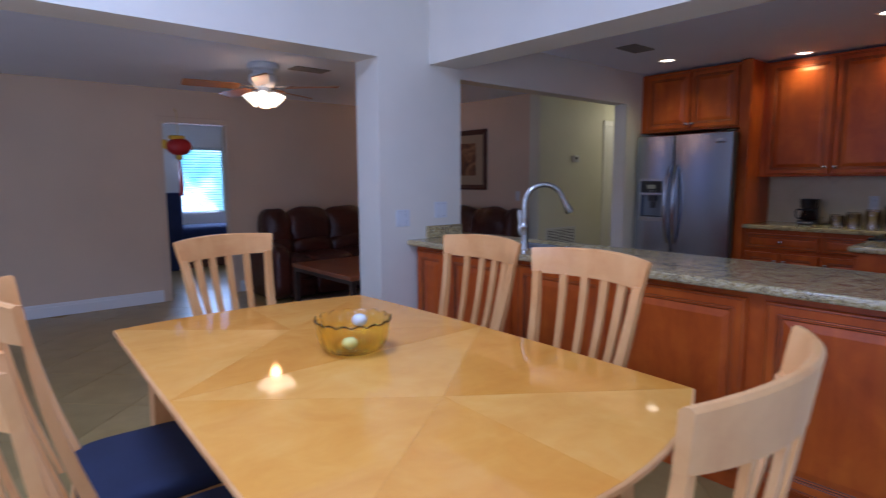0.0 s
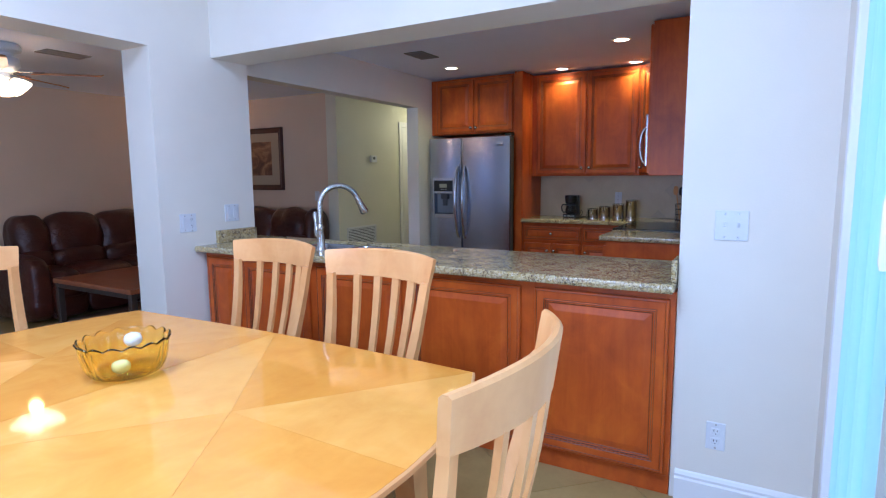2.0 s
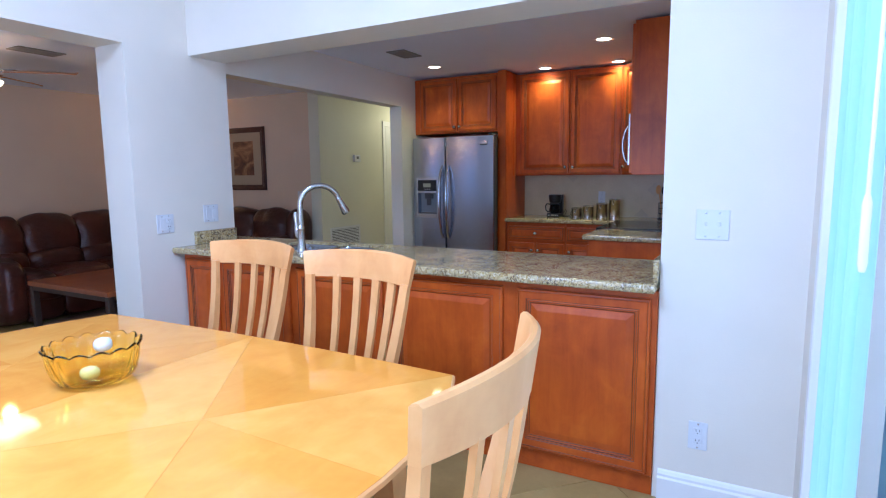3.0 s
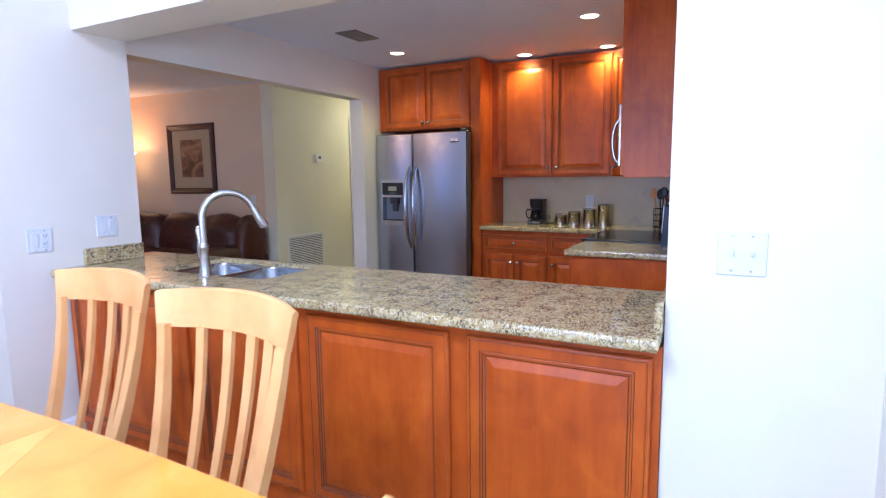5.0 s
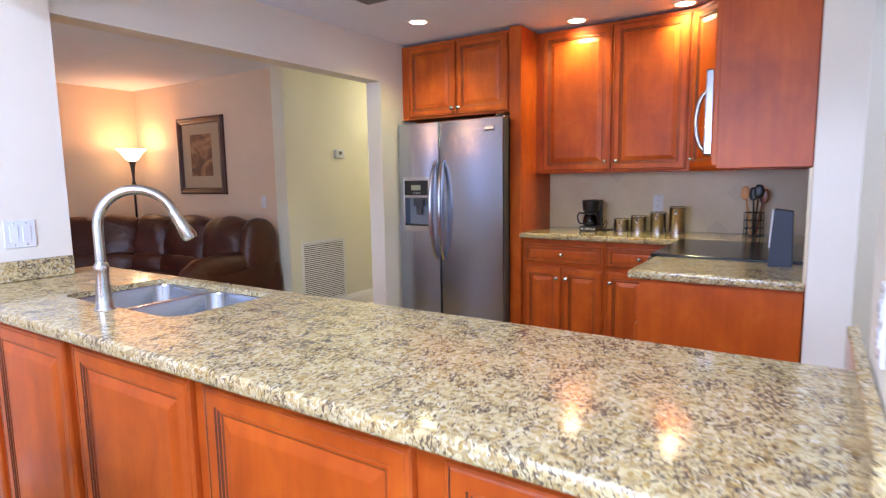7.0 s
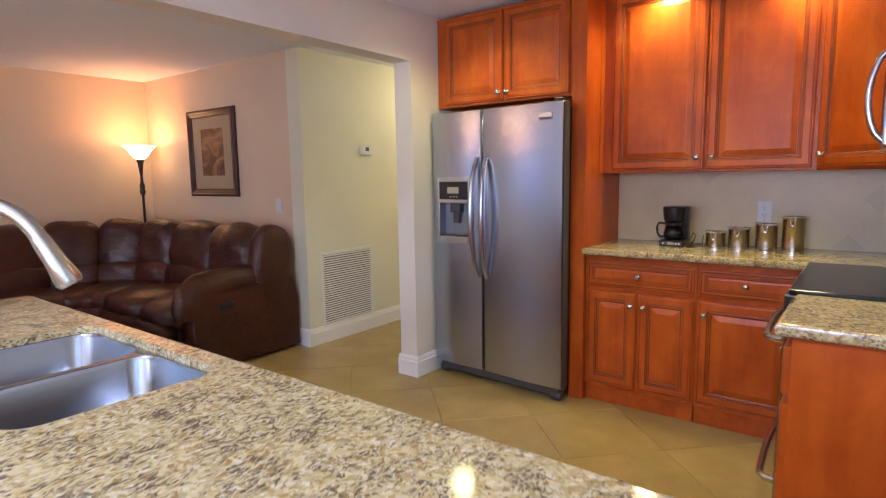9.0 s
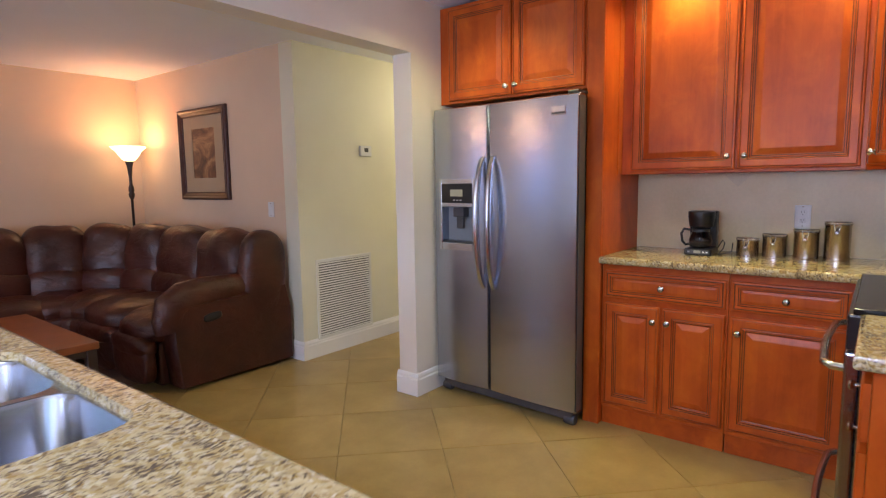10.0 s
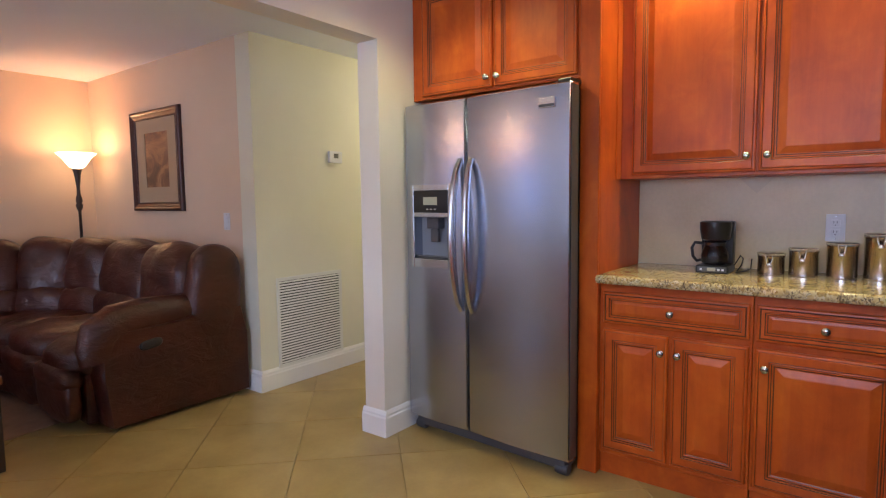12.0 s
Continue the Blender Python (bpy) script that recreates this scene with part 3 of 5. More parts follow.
for y0, y1 in ((2.646, 2.978), (2.295, 2.624)):
    bm = bmesh.new()
    rings = []
    for inset, z, r in ((0, 0.893, 0.06), (0.003, 0.884, 0.06), (0.014, 0.72, 0.065), (0.032, 0.690, 0.07), (0.070, 0.680, 0.05)):
        rings.append([(x, y, z) for x, y in rrect(3.112 + inset, 3.501 - inset, y0 + inset, y1 - inset, r)])
    loft(bm, rings, False)
    bm.faces.new([bm.verts.new(p) for p in [(x, y, 0.680) for x, y, z in rings[-1]]])
    bmesh.ops.remove_doubles(bm, verts=bm.verts, dist=1e-5)
    bowl = part("bowl", bm, SINKSTEEL, sink, smooth=60)
    bm = bmesh.new()
    lathe(bm, [(0.042, 0.0), (0.042, 0.004), (0.03, 0.004), (0.028, 0.001), (0.006, 0.001)], (3.30, (y0 + y1) / 2, 0.6805), 20)
    part("drain", bm, NICKEL, bowl, smooth=True)

faucet = thing("kitchen_faucet", "brushed nickel gooseneck faucet with pull-down head", "faucet", pose(3.068, 2.592, TOP, 0, 0, -40))
bm = bmesh.new()
lathe(bm, [(0.031, 0), (0.031, 0.006), (0.027, 0.012), (0.023, 0.05), (0.019, 0.11), (0.021, 0.125), (0.023, 0.135), (0.021, 0.145), (0.016, 0.152), (0.0145, 0.16)], seg=20)
part("base", bm, NICKEL, faucet, smooth=60)
bm = bmesh.new()
pts = [(0, 0, 0.15), (0, 0, 0.2), (0, 0, 0.262)] + arc((0.114, 0, 0.265), 0.114, math.pi, radians(22), 16, (1, 0, 0), (0, 0, 1))
tube(bm, pts, 0.0158, 14)
part("spout", bm, NICKEL, faucet, smooth=60)
bm = bmesh.new()
e = Vector(pts[-1])
d = (Vector(pts[-1]) - Vector(pts[-2])).normalized()
tube(bm, [e - d * 0.004, e + d * 0.01, e + d * 0.012, e + d * 0.05, e + d * 0.095, e + d * 0.105], lambda t: (0.0155, 0.0175, 0.0175, 0.0195, 0.025, 0.021)[round(t * 5)], 16)
part("spray_head", bm, NICKEL, faucet, smooth=40)
bm = bmesh.new()
tube(bm, [(0, 0.0, 0.07), (-0.010, 0.042, 0.090), (-0.014, 0.060, 0.118), (-0.016, 0.066, 0.160), (-0.018, 0.069, 0.205), (-0.018, 0.069, 0.226)],
     lambda t: (0.017, 0.020, 0.017, 0.011, 0.0165, 0.010)[round(t * 5)], 14)
part("lever", bm, NICKEL, faucet, smooth=60)


# ---------------------------------------------------------------- appliances
fridge = thing("refrigerator", "stainless side-by-side refrigerator with ice dispenser", "refrigerator", pose(5.785, 3.022, 0, 0, 0, FACE_WEST - 3.2) @ Matrix.Diagonal((1.018, 1, 1, 1)))
part("body", box((-0.455, 0.072, 0.03), (0.435, 0.60, 1.725), 0.006), DARKGREY, fridge, "dark grey side panels")


def fridge_door(x0, x1, z0, z1, recess=None):
    def y(x):
        c, h = (x0 + x1) / 2, (x1 - x0) / 2
        k = abs((x - c) / h)
        return -0.012 * (1 - k * k) + (0.010 if k > 0.985 else 0.0)
    xs = sorted({x0, x1, x0 + 0.006, x1 - 0.006, *(x0 + (x1 - x0) * i / 12 for i in range(1, 12)), *(recess[:2] if recess else ())})
    zs = sorted({z0, z0 + 0.006, z1 - 0.006, z1, *(recess[2:] if recess else ())})
    bm = bmesh.new()
    grid = [[bm.verts.new((x, y(x) + (0.008 if z in (z0, z1) else 0), z)) for z in zs] for x in xs]
    for i in range(len(xs) - 1):
        for j in range(len(zs) - 1):
            if recess and recess[0] <= xs[i] < recess[1] and recess[2] <= zs[j] < recess[3]:
                continue
            bm.faces.new((grid[i][j], grid[i + 1][j], grid[i + 1][j + 1], grid[i][j + 1]))
    rim = [e for e in bm.edges if e.is_boundary]
    ex = bmesh.ops.extrude_edge_only(bm, edges=rim)
    for v in ex["geom"]:
        if isinstance(v, bmesh.types.BMVert):
            v.co.y = 0.068
    return bm


FZ, RC = (-0.472, -0.079, 0.085, 1.735), (-0.405, -0.175, 0.945, 1.16)
door = part("freezer_door", fridge_door(*FZ, RC), STEEL, fridge, smooth=40)
part("dispenser_recess", box((RC[0] - 0.004, 0.05, RC[2] - 0.004), (RC[1] + 0.004, 0.066, RC[3] + 0.004)), material("grey_dispenser_plastic", (0.22, 0.24, 0.26), 0.35), door)
bm = bmesh.new()
for lo, hi in (((-0.428, -0.016, 0.90), (-0.405, 0.0, 1.325)), ((-0.175, -0.018, 0.90), (-0.152, 0.0, 1.325)), ((-0.405, -0.018, 0.90), (-0.175, 0.0, 0.945)),
               ((-0.405, -0.018, 1.295), (-0.175, 0.0, 1.325)), ((-0.405, -0.018, 1.16), (-0.175, 0.0, 1.185))):
    addbox(bm, lo, hi, 0.003, 1)
part("dispenser_frame", bm, STEEL_V, door, "satin steel dispenser frame")
panel = part("control_panel", box((-0.405, -0.017, 1.185), (-0.175, 0.0, 1.295), 0.003), BLACK, door, "black control panel with a small display")
part("display", box((-0.335, -0.019, 1.222), (-0.245, -0.0172, 1.262)), LCD, panel)
for i in range(3):
    part("button", box((-0.315 + i * 0.025, -0.019, 1.198), (-0.303 + i * 0.025, -0.0172, 1.203)), PLATE, panel)
bm = bmesh.new()
addbox(bm, (-0.33, -0.002, 1.10), (-0.25, 0.05, 1.158), 0.006)
addbox(bm, (-0.315, 0.01, 1.03), (-0.265, 0.03, 1.10), 0.006)
part("paddle", bm, DARKGREY, door)
part("drip_tray", box((-0.40, 0.0, 0.947), (-0.18, 0.05, 0.957), 0.002), DARKGREY, door)
door2 = part("refrigerator_door", fridge_door(-0.068, 0.472, 0.085, 1.735), STEEL, fridge, smooth=40)
part("door_edge", box((0.4724, 0.006, 0.095), (0.4745, 0.066, 1.725)), DARKGREY, door2, "dark grey door edge")
bm = box((0.325, -0.0125, 1.635), (0.405, -0.004, 1.678), 0.002, 1)
badge = part("badge", bm, STEEL_V, door2, "small plain metal badge")
part("badge_bar", box((0.329, -0.0140, 1.639), (0.401, -0.0127, 1.650)), DARKGREY, badge)
for dx, owner in ((-0.112, door), (-0.030, door2)):
    bm = bmesh.new()
    n = 16
    pts = []
    for i in range(n + 1):
        a = i / n
        bow = math.sin(math.pi * a) ** 0.55
        pts.append((dx + (0.008 if dx < -0.06 else -0.008) * (1 - bow), -0.006 - 0.062 * bow, 0.70 + 0.74 * a))
    tube(bm, pts, lambda t: 0.0125 + 0.005 * math.sin(math.pi * t), 12, flat=1.35)
    part("door_handle", bm, STEEL_V, owner, "long bowed steel handle", 60)
part("base_grille", box((-0.44, 0.03, 0.03), (0.44, 0.10, 0.082), 0.004), DARKGREY, fridge, "dark base grille")
for x in (-0.42, 0.42):
    bm = bmesh.new()
    lathe(bm, [(0.024, -0.03), (0.028, -0.02), (0.028, 0.02), (0.024, 0.03)], seg=14)
    bmesh.ops.transform(bm, matrix=pose(x, 0.05, 0.029, 0, 90, 0), verts=bm.verts)
    part("roller", bm, DARKGREY, fridge, smooth=True)
part("hinge_cover", box((0.40, 0.02, 1.737), (0.46, 0.12, 1.755), 0.004), BLACK, fridge)

oven = thing("electric_range", "stainless electric range with black glass cooktop", "range", pose(5.458, 1.375, 0, 0, 0, 180))
part("body", box((-0.368, 0.02, 0.02), (0.368, 0.64, 0.905), 0.004), STEEL, oven)
cook = part("cooktop", box((-0.372, -0.005, 0.906), (0.372, 0.645, 0.925), 0.004), BLACKGLASS, oven, "glossy black glass cooktop")
part("control_strip", box((-0.368, -0.018, 0.80), (0.368, 0.02, 0.905), 0.006), BLACK, oven)
odoor = part("oven_door", box((-0.362, -0.02, 0.26), (0.362, 0.018, 0.79), 0.008), STEEL, oven)
part("oven_window", box((-0.25, -0.023, 0.38), (0.25, -0.0205, 0.66), 0.001, 1), BLACKGLASS, odoor)
drawer = part("storage_drawer", box((-0.362, -0.02, 0.06), (0.362, 0.018, 0.25), 0.008), STEEL, oven)
for z, owner in ((0.735, odoor), (0.20, drawer)):
    bm = bmesh.new()
    tube(bm, [(-0.33, -0.018, z), (-0.325, -0.05, z), (-0.29, -0.072, z)] + [(-0.29 + 0.58 * i / 8, -0.072 - 0.012 * math.sin(math.pi * i / 8), z) for i in range(1, 8)]
         + [(0.29, -0.072, z), (0.325, -0.05, z), (0.33, -0.018, z)], 0.013, 12)
    part("oven_handle", bm, STEEL_V, owner, "bowed dark steel bar handle", 60)

micro = thing("microwave", "stainless over-the-range microwave with a bowed handle", "microwave", pose(5.458, 1.147, 0, 0, 0, 180))
part("body", box((-0.374, 0.03, 1.395), (0.374, 0.42, 1.797), 0.004), STEEL, micro)
mdoor = part("microwave_door", box((-0.374, -0.012, 1.40), (0.374, 0.029, 1.792), 0.008), STEEL, micro)
part("window", box((-0.33, -0.015, 1.47), (0.18, -0.0125, 1.73), 0.001, 1), BLACKGLASS, mdoor)
bm = bmesh.new()
tube(bm, [(0.33, -0.010, 1.42)] + [(0.33, -0.012 - 0.042 * math.sin(math.pi * i / 12) ** 0.6, 1.42 + 0.28 * i / 12) for i in range(1, 12)] + [(0.33, -0.010, 1.70)], 0.010, 12)
part("door_handle", bm, STEEL_V, mdoor, "bowed steel handle", 60)


# ---------------------------------------------------------------- dining set
TX0, TX1, TY0, TY1 = 0.925, 2.05, 1.07, 2.82
TZ = 0.75


def table_outline(grow=0.0):
    """Four corners of the top, its ends bowed more than its sides."""
    corners = [Vector(p) for p in ((0.878, 1.065), (2.050, 1.072), (2.058, 2.795), (0.962, 2.862))]
    mid = sum(corners, Vector((0, 0))) / 4
    pts, n = [], 12
    for k, bow in enumerate((0.140, 0.030, 0.062, 0.006)):
        p, q = corners[k], corners[(k + 1) % 4]
        out = Vector(((q - p).y, -(q - p).x)).normalized()
        for i in range(n):
            u = i / n
            v = p.lerp(q, u) + out * bow * 4 * u * (1 - u)
            v += (v - mid).normalized() * grow * 1.2
            pts.append((v.x, v.y))
    return pts


table = thing("dining_table", "glossy maple dining table with starburst veneer top", "table", group="dining set")
bm = bmesh.new()
loft(bm, [[(x, y, z) for x, y in table_outline(g)] for g, z in ((-0.055, 0.700), (-0.012, 0.722), (0.0, 0.734), (0.0, TZ - 0.004), (-0.004, TZ - 0.001))])
part("tabletop", bm, MAPLE_H, table, smooth=30)


def veneer(name, a, b, c, ang):
    m = timber(name, a, b, c, 0.045, 0, 0.55, 0.0, 0.7)
    for n in m.node_tree.nodes:
        if n.type == "MAPPING":
            n.inputs["Rotation"].default_value = (0, 0, radians(ang))
        if n.type == "BUMP":
            n.inputs["Strength"].default_value = 0.012
    return m


VENEER = [veneer("maple_veneer_%d" % k, *cols, ang) for k, (cols, ang) in enumerate((
    (((0.72, 0.268, 0.032), (0.81, 0.345, 0.052), (0.86, 0.405, 0.082)), 20), (((0.745, 0.290, 0.038), (0.83, 0.368, 0.060), (0.87, 0.430, 0.092)), 65),
    (((0.70, 0.252, 0.029), (0.79, 0.325, 0.046), (0.845, 0.385, 0.072)), 110), (((0.76, 0.308, 0.045), (0.85, 0.390, 0.072), (0.885, 0.452, 0.108)), 155)))]
# wedges of veneer that meet at the middle of each half of the top
rim = table_outline(-0.006)
mid_y = (TY0 + TY1) / 2
for half, cy in ((0, TY0 + 0.42), (1, TY1 - 0.42)):
    cx = (TX0 + TX1) / 2
    loop = rim[42:] + rim[:19] if half == 0 else rim[18:43]
    if half == 0:
        loop = [(loop[0][0], mid_y - 0.0006)] + loop[1:-1] + [(loop[-1][0], mid_y - 0.0006)]
    else:
        loop = [(loop[0][0], mid_y + 0.0006)] + loop[1:-1] + [(loop[-1][0], mid_y + 0.0006)]
    cuts = [0, 6, 12, 18, 24]
    tones = ((1, 0, 3, 2, 3), (0, 1, 2, 3, 2))[half]
    wedges = [loop[a:b + 1] for a, b in zip(cuts, cuts[1:])] + [[loop[-1], loop[0]]]
    for k, w in enumerate(wedges):
        pts = [(cx, cy)] + w
        gx, gy = sum(p[0] for p in pts) / len(pts), sum(p[1] for p in pts) / len(pts)
        pts = [(gx + (x - gx) * 0.9985, gy + (y - gy) * 0.9985) for x, y in pts]
        bm = bmesh.new()
        loft(bm, [[(x, y, z) for x, y in pts] for z in (TZ - 0.0012, TZ)])
        part("veneer", bm, VENEER[tones[k]], table)
for sx in (-1, 1):
    for sy in (-1, 1):
        x, y = (TX0 + TX1) / 2 + sx * 0.40, (TY0 + TY1) / 2 + sy * 0.72
        bm = bmesh.new()
        loft(bm, [[(x + dx * r + sx * 0.03 * (1 - z / 0.7), y + dy * r + sy * 0.03 * (1 - z / 0.7), z) for dx, dy in ((-1, -1), (1, -1), (1, 1), (-1, 1))] for r, z in ((0.022, 0), (0.032, 0.3), (0.042, 0.64))])
        part("leg", bm, MAPLE, table)
bm = bmesh.new()
for lo, hi in (((TX0 + 0.13, TY0 + 0.12, 0.63), (TX0 + 0.15, TY1 - 0.12, 0.7)), ((TX1 - 0.15, TY0 + 0.12, 0.63), (TX1 - 0.13, TY1 - 0.12, 0.7)),
               ((TX0 + 0.15, TY0 + 0.12, 0.63), (TX1 - 0.15, TY0 + 0.14, 0.7)), ((TX0 + 0.15, TY1 - 0.14, 0.63), (TX1 - 0.15, TY1 - 0.12, 0.7))):
    addbox(bm, lo, hi)
part("apron", bm, MAPLE_H, table)


def dining_chair():
    """Local: the sitter looks towards +y; the back stands at -y."""
    c = thing("dining_chair", "light maple dining chair with slatted curved back and navy seat", "chair", group="dining set")

    def back_y(u, z):
        lean = -0.20 - 0.13 * max(0.0, z - 0.44) / 0.6 - 0.02 * math.sin(math.pi * min(1, max(0, (z - 0.44) / 0.6)))
        return lean - 0.075 * (1 - u * u)

    def half(z):
        return 0.192 + 0.068 * max(0.0, z - 0.44) / 0.6
    bm = bmesh.new()
    rings = []
    n = 14
    for i in range(n + 1):
        u = -1 + 2 * i / n
        z0, z1 = 0.945, 1.045 + 0.012 * (1 - u * u)
        x0, x1 = u * (half(z0) + 0.008), u * (half(z1) + 0.014)
        t = 0.0105
        rings.append([(x0, back_y(u, z0) - t, z0), (x0, back_y(u, z0) + t, z0), (x1, back_y(u, z1) + t, z1 - 0.006), (x1, back_y(u, z1) + t - 0.006, z1),
                      (x1, back_y(u, z1) - t + 0.006, z1), (x1, back_y(u, z1) - t, z1 - 0.006)])
    loft(bm, rings)
    part("crest_rail", bm, MAPLE_H, c, smooth=35)
    for u in (-0.56, -0.19, 0.19, 0.56):
        bm = bmesh.new()
        rings = []
        for k in range(7):
            z = 0.455 + (0.952 - 0.455) * k / 6
            x, y, w = u * half(z), back_y(u, z), 0.013 + 0.004 * k / 6
            rings.append([(x - w, y - 0.007, z), (x + w, y - 0.007, z), (x + w, y + 0.007, z), (x - w, y + 0.007, z)])
        loft(bm, rings)
        part("back_slat", bm, MAPLE, c, smooth=35)
    for sx in (-1, 1):
        bm = bmesh.new()
        rings = []
        for k in range(11):
            z = 0.955 * k / 10
            x = sx * (half(z) * 0.955 if z > 0.44 else 0.186 + 0.02 * (0.44 - z))
            y = back_y(1.0, z) if z > 0.44 else -0.20 - 0.10 * ((0.44 - z) / 0.44) ** 1.5
            w, d = 0.019 - 0.003 * max(0.0, z - 0.44), 0.019 - 0.017 * max(0.0, z - 0.44)
            rings.append([(x - w, y - d, z), (x + w, y - d, z), (x + w, y + d, z), (x - w, y + d, z)])
        loft(bm, rings)
        part("rear_leg", bm, MAPLE, c, smooth=35)
        bm = bmesh.new()
        loft(bm, [[(sx * 0.20 + dx * r, 0.20 + dy * r, z) for dx, dy in ((-1, -1), (1, -1), (1, 1), (-1, 1))] for r, z in ((0.014, 0), (0.02, 0.40))])
        part("front_leg", bm, MAPLE, c)
    bm = bmesh.new()
    for lo, hi in (((-0.21, 0.185, 0.37), (0.21, 0.215, 0.425)), ((-0.215, -0.20, 0.37), (-0.19, 0.19, 0.425)), ((0.19, -0.20, 0.37), (0.215, 0.19, 0.425)), ((-0.19, -0.21, 0.37), (0.19, -0.185, 0.425))):
        addbox(bm, lo, hi, 0.004, 1)
    part("seat_frame", bm, MAPLE_H, c)
    part("seat", puff((0.46, 0.47, 0.075), 5.0, 8, 0.004, 3.0, pose(0, 0.0, 0.455)), NAVY, c, "navy fabric upholstered seat", True)
    return c


chair = dining_chair()
chair.matrix_world = pose(1.995, 1.66, 0, 0, 0, 86)
for m in (pose(2.085, 2.325, 0, 0, 0, 86), pose(1.635, 2.90, 0, 0, 0, 195), pose(1.452, 1.050, 0, 0, 0, 5), pose(0.965, 2.25, 0, 0, 0, -92), pose(0.90, 1.70, 0, 0, 0, -90)):
    copy_thing(chair, m)

fruit = thing("glass_bowl", "amber pressed glass bowl with a scalloped rim", "bowl", pose(1.53, 2.01, TZ + 0.0005))
bm = bmesh.new()
prof = [(0.005, 0.004), (0.088, 0.004), (0.100, 0.012), (0.111, 0.035), (0.118, 0.065), (0.122, 0.090), (0.127, 0.098), (0.129, 0.101), (0.127, 0.104), (0.122, 0.101), (0.118, 0.090), (0.114, 0.065), (0.107, 0.036), (0.096, 0.015), (0.086, 0.009), (0.005, 0.009)]
lathe(bm, prof, seg=128, wave=lambda a, z: (1 + 0.055 * (abs(math.cos(8 * a)) - 0.5) * min(1, z / 0.03), 0.011 * abs(math.cos(8 * a)) * max(0, (z - 0.07) / 0.03)))
part("bowl_body", bm, AMBER, fruit, smooth=70)
WHITESTONE = painted("white_glazed_ceramic", (0.78, 0.77, 0.76), 0.25)
for x, y, z, r in ((1.588, 2.062, 0.086, 0.026), (1.50, 1.985, 0.036, 0.026)):
    b = thing("decorative_ball", "white glazed decorative ball lying in the glass bowl", "ornament", pose(x, y, TZ + z - 0.0), "balls in the bowl")
    part("ball", puff((r * 2, r * 2, r * 1.7), 2.2, 6, 0.002), WHITESTONE, b, smooth=True)


# ---------------------------------------------------------------- living room
def sofa_path(t):
    """Place and heading along the sofa's back, t metres from its south end."""
    if t < 0.9:
        return Vector((5.42, 4.95 + t, 0)), 90.0
    a = (t - 0.9) / 0.95
    if a < math.pi / 2:
        return Vector((4.47 + 0.95 * math.cos(a), 5.85 + 0.95 * math.sin(a), 0)), 90 + math.degrees(a)
    return Vector((4.47 - (a - math.pi / 2) * 0.95, 6.8, 0)), 180.0


sofa = thing("sectional_sofa", "dark brown leather reclining sectional sofa curving round a corner", "sofa")
SEAMS = [-0.07, 0.41, 1.02, 1.42, 1.82, 2.27, 2.80, 3.32, 3.62]
for k, (a, b) in enumerate(zip(SEAMS, SEAMS[1:])):
    p, ang = sofa_path((a + b) / 2)
    m = Matrix.Translation(p) @ pose(0, 0, 0, 0, 0, ang - 90)
    # local: x away from the wall is negative, y along the sofa
    w = b - a
    inner = w * (0.62 if 2 <= k <= 4 else 1.0)
    part("back_cushion", puff((0.34, w * 1.12, 0.52), 3.1, 11, 0.022, k * 5.1, m @ pose(-0.03, 0, 0.735, 0, 9, 0)), LEATHER, sofa, smooth=True)
    part("lumbar_cushion", puff((0.27, w * 1.10, 0.27), 2.8, 9, 0.014, k * 3.7, m @ pose(-0.13, 0, 0.52, 0, 6, 0)), LEATHER, sofa, smooth=True)
    part("seat_cushion", puff((0.66, (w * 1.08 if inner == w else inner * 1.25), 0.23), 3.0, 11, 0.012, k * 7.3, m @ pose(-0.45, 0, 0.385)), LEATHER, sofa, smooth=True)
    part("footrest_panel", puff((0.10, inner * (1.0 if inner == w else 0.80), 0.30), 4.0, 6, 0.008, k * 2.9, m @ pose(-0.74, 0, 0.20)), LEATHER, sofa, smooth=True)
    part("seat_roll", puff((0.15, inner * (1.0 if inner == w else 0.85), 0.14), 3.0, 6, 0.006, k * 1.9, m @ pose(-0.735, 0, 0.30)), LEATHER, sofa, smooth=True)
    part("seat_base", box((-0.68, -inner * 0.44, 0.03), (0.16, inner * 0.44, 0.32), 0.02, 2, m), LEATHER, sofa)
    part("back_frame", box((0.02, -w * 0.49, 0.06), (0.17, w * 0.49, 0.86), 0.05, 3, m), LEATHER, sofa, smooth=40)
part("west_arm", puff((0.92, 0.24, 0.62), 4.5, 8, 0.010, 6.0, pose(3.17, 6.52, 0.32, 0, 0, 90)), LEATHER, sofa, smooth=True)
# wing and arm at the south end
part("back_wing", puff((0.36, 0.19, 0.68), 2.9, 10, 0.008, 1.0, pose(5.46, 4.835, 0.645, 0, 7, 0)), LEATHER, sofa, smooth=True)
bm = bmesh.new()
rings = []
for y, sh in ((4.752, 0.012), (4.768, 0.0), (4.92, 0.0), (4.935, 0.012)):
    prof = [(4.80 + sh, 0.03), (4.77 + sh, 0.30), (4.765 + sh, 0.48), (4.79 + sh, 0.545), (5.20, 0.56 - sh), (5.50, 0.60 - sh), (5.62 - sh, 0.58), (5.66 - sh, 0.40), (5.66 - sh, 0.03)]
    rings.append([(x, y, z) for x, z in prof])
loft(bm, rings)
arm = part("arm", bm, LEATHER, sofa, smooth=50)
bm = bmesh.new()
pts = [(4.80, 4.825, 0.40), (4.785, 4.825, 0.47), (4.80, 4.825, 0.54), (4.87, 4.83, 0.585), (5.02, 4.83, 0.60), (5.20, 4.835, 0.60), (5.38, 4.84, 0.59), (5.52, 4.85, 0.57)]
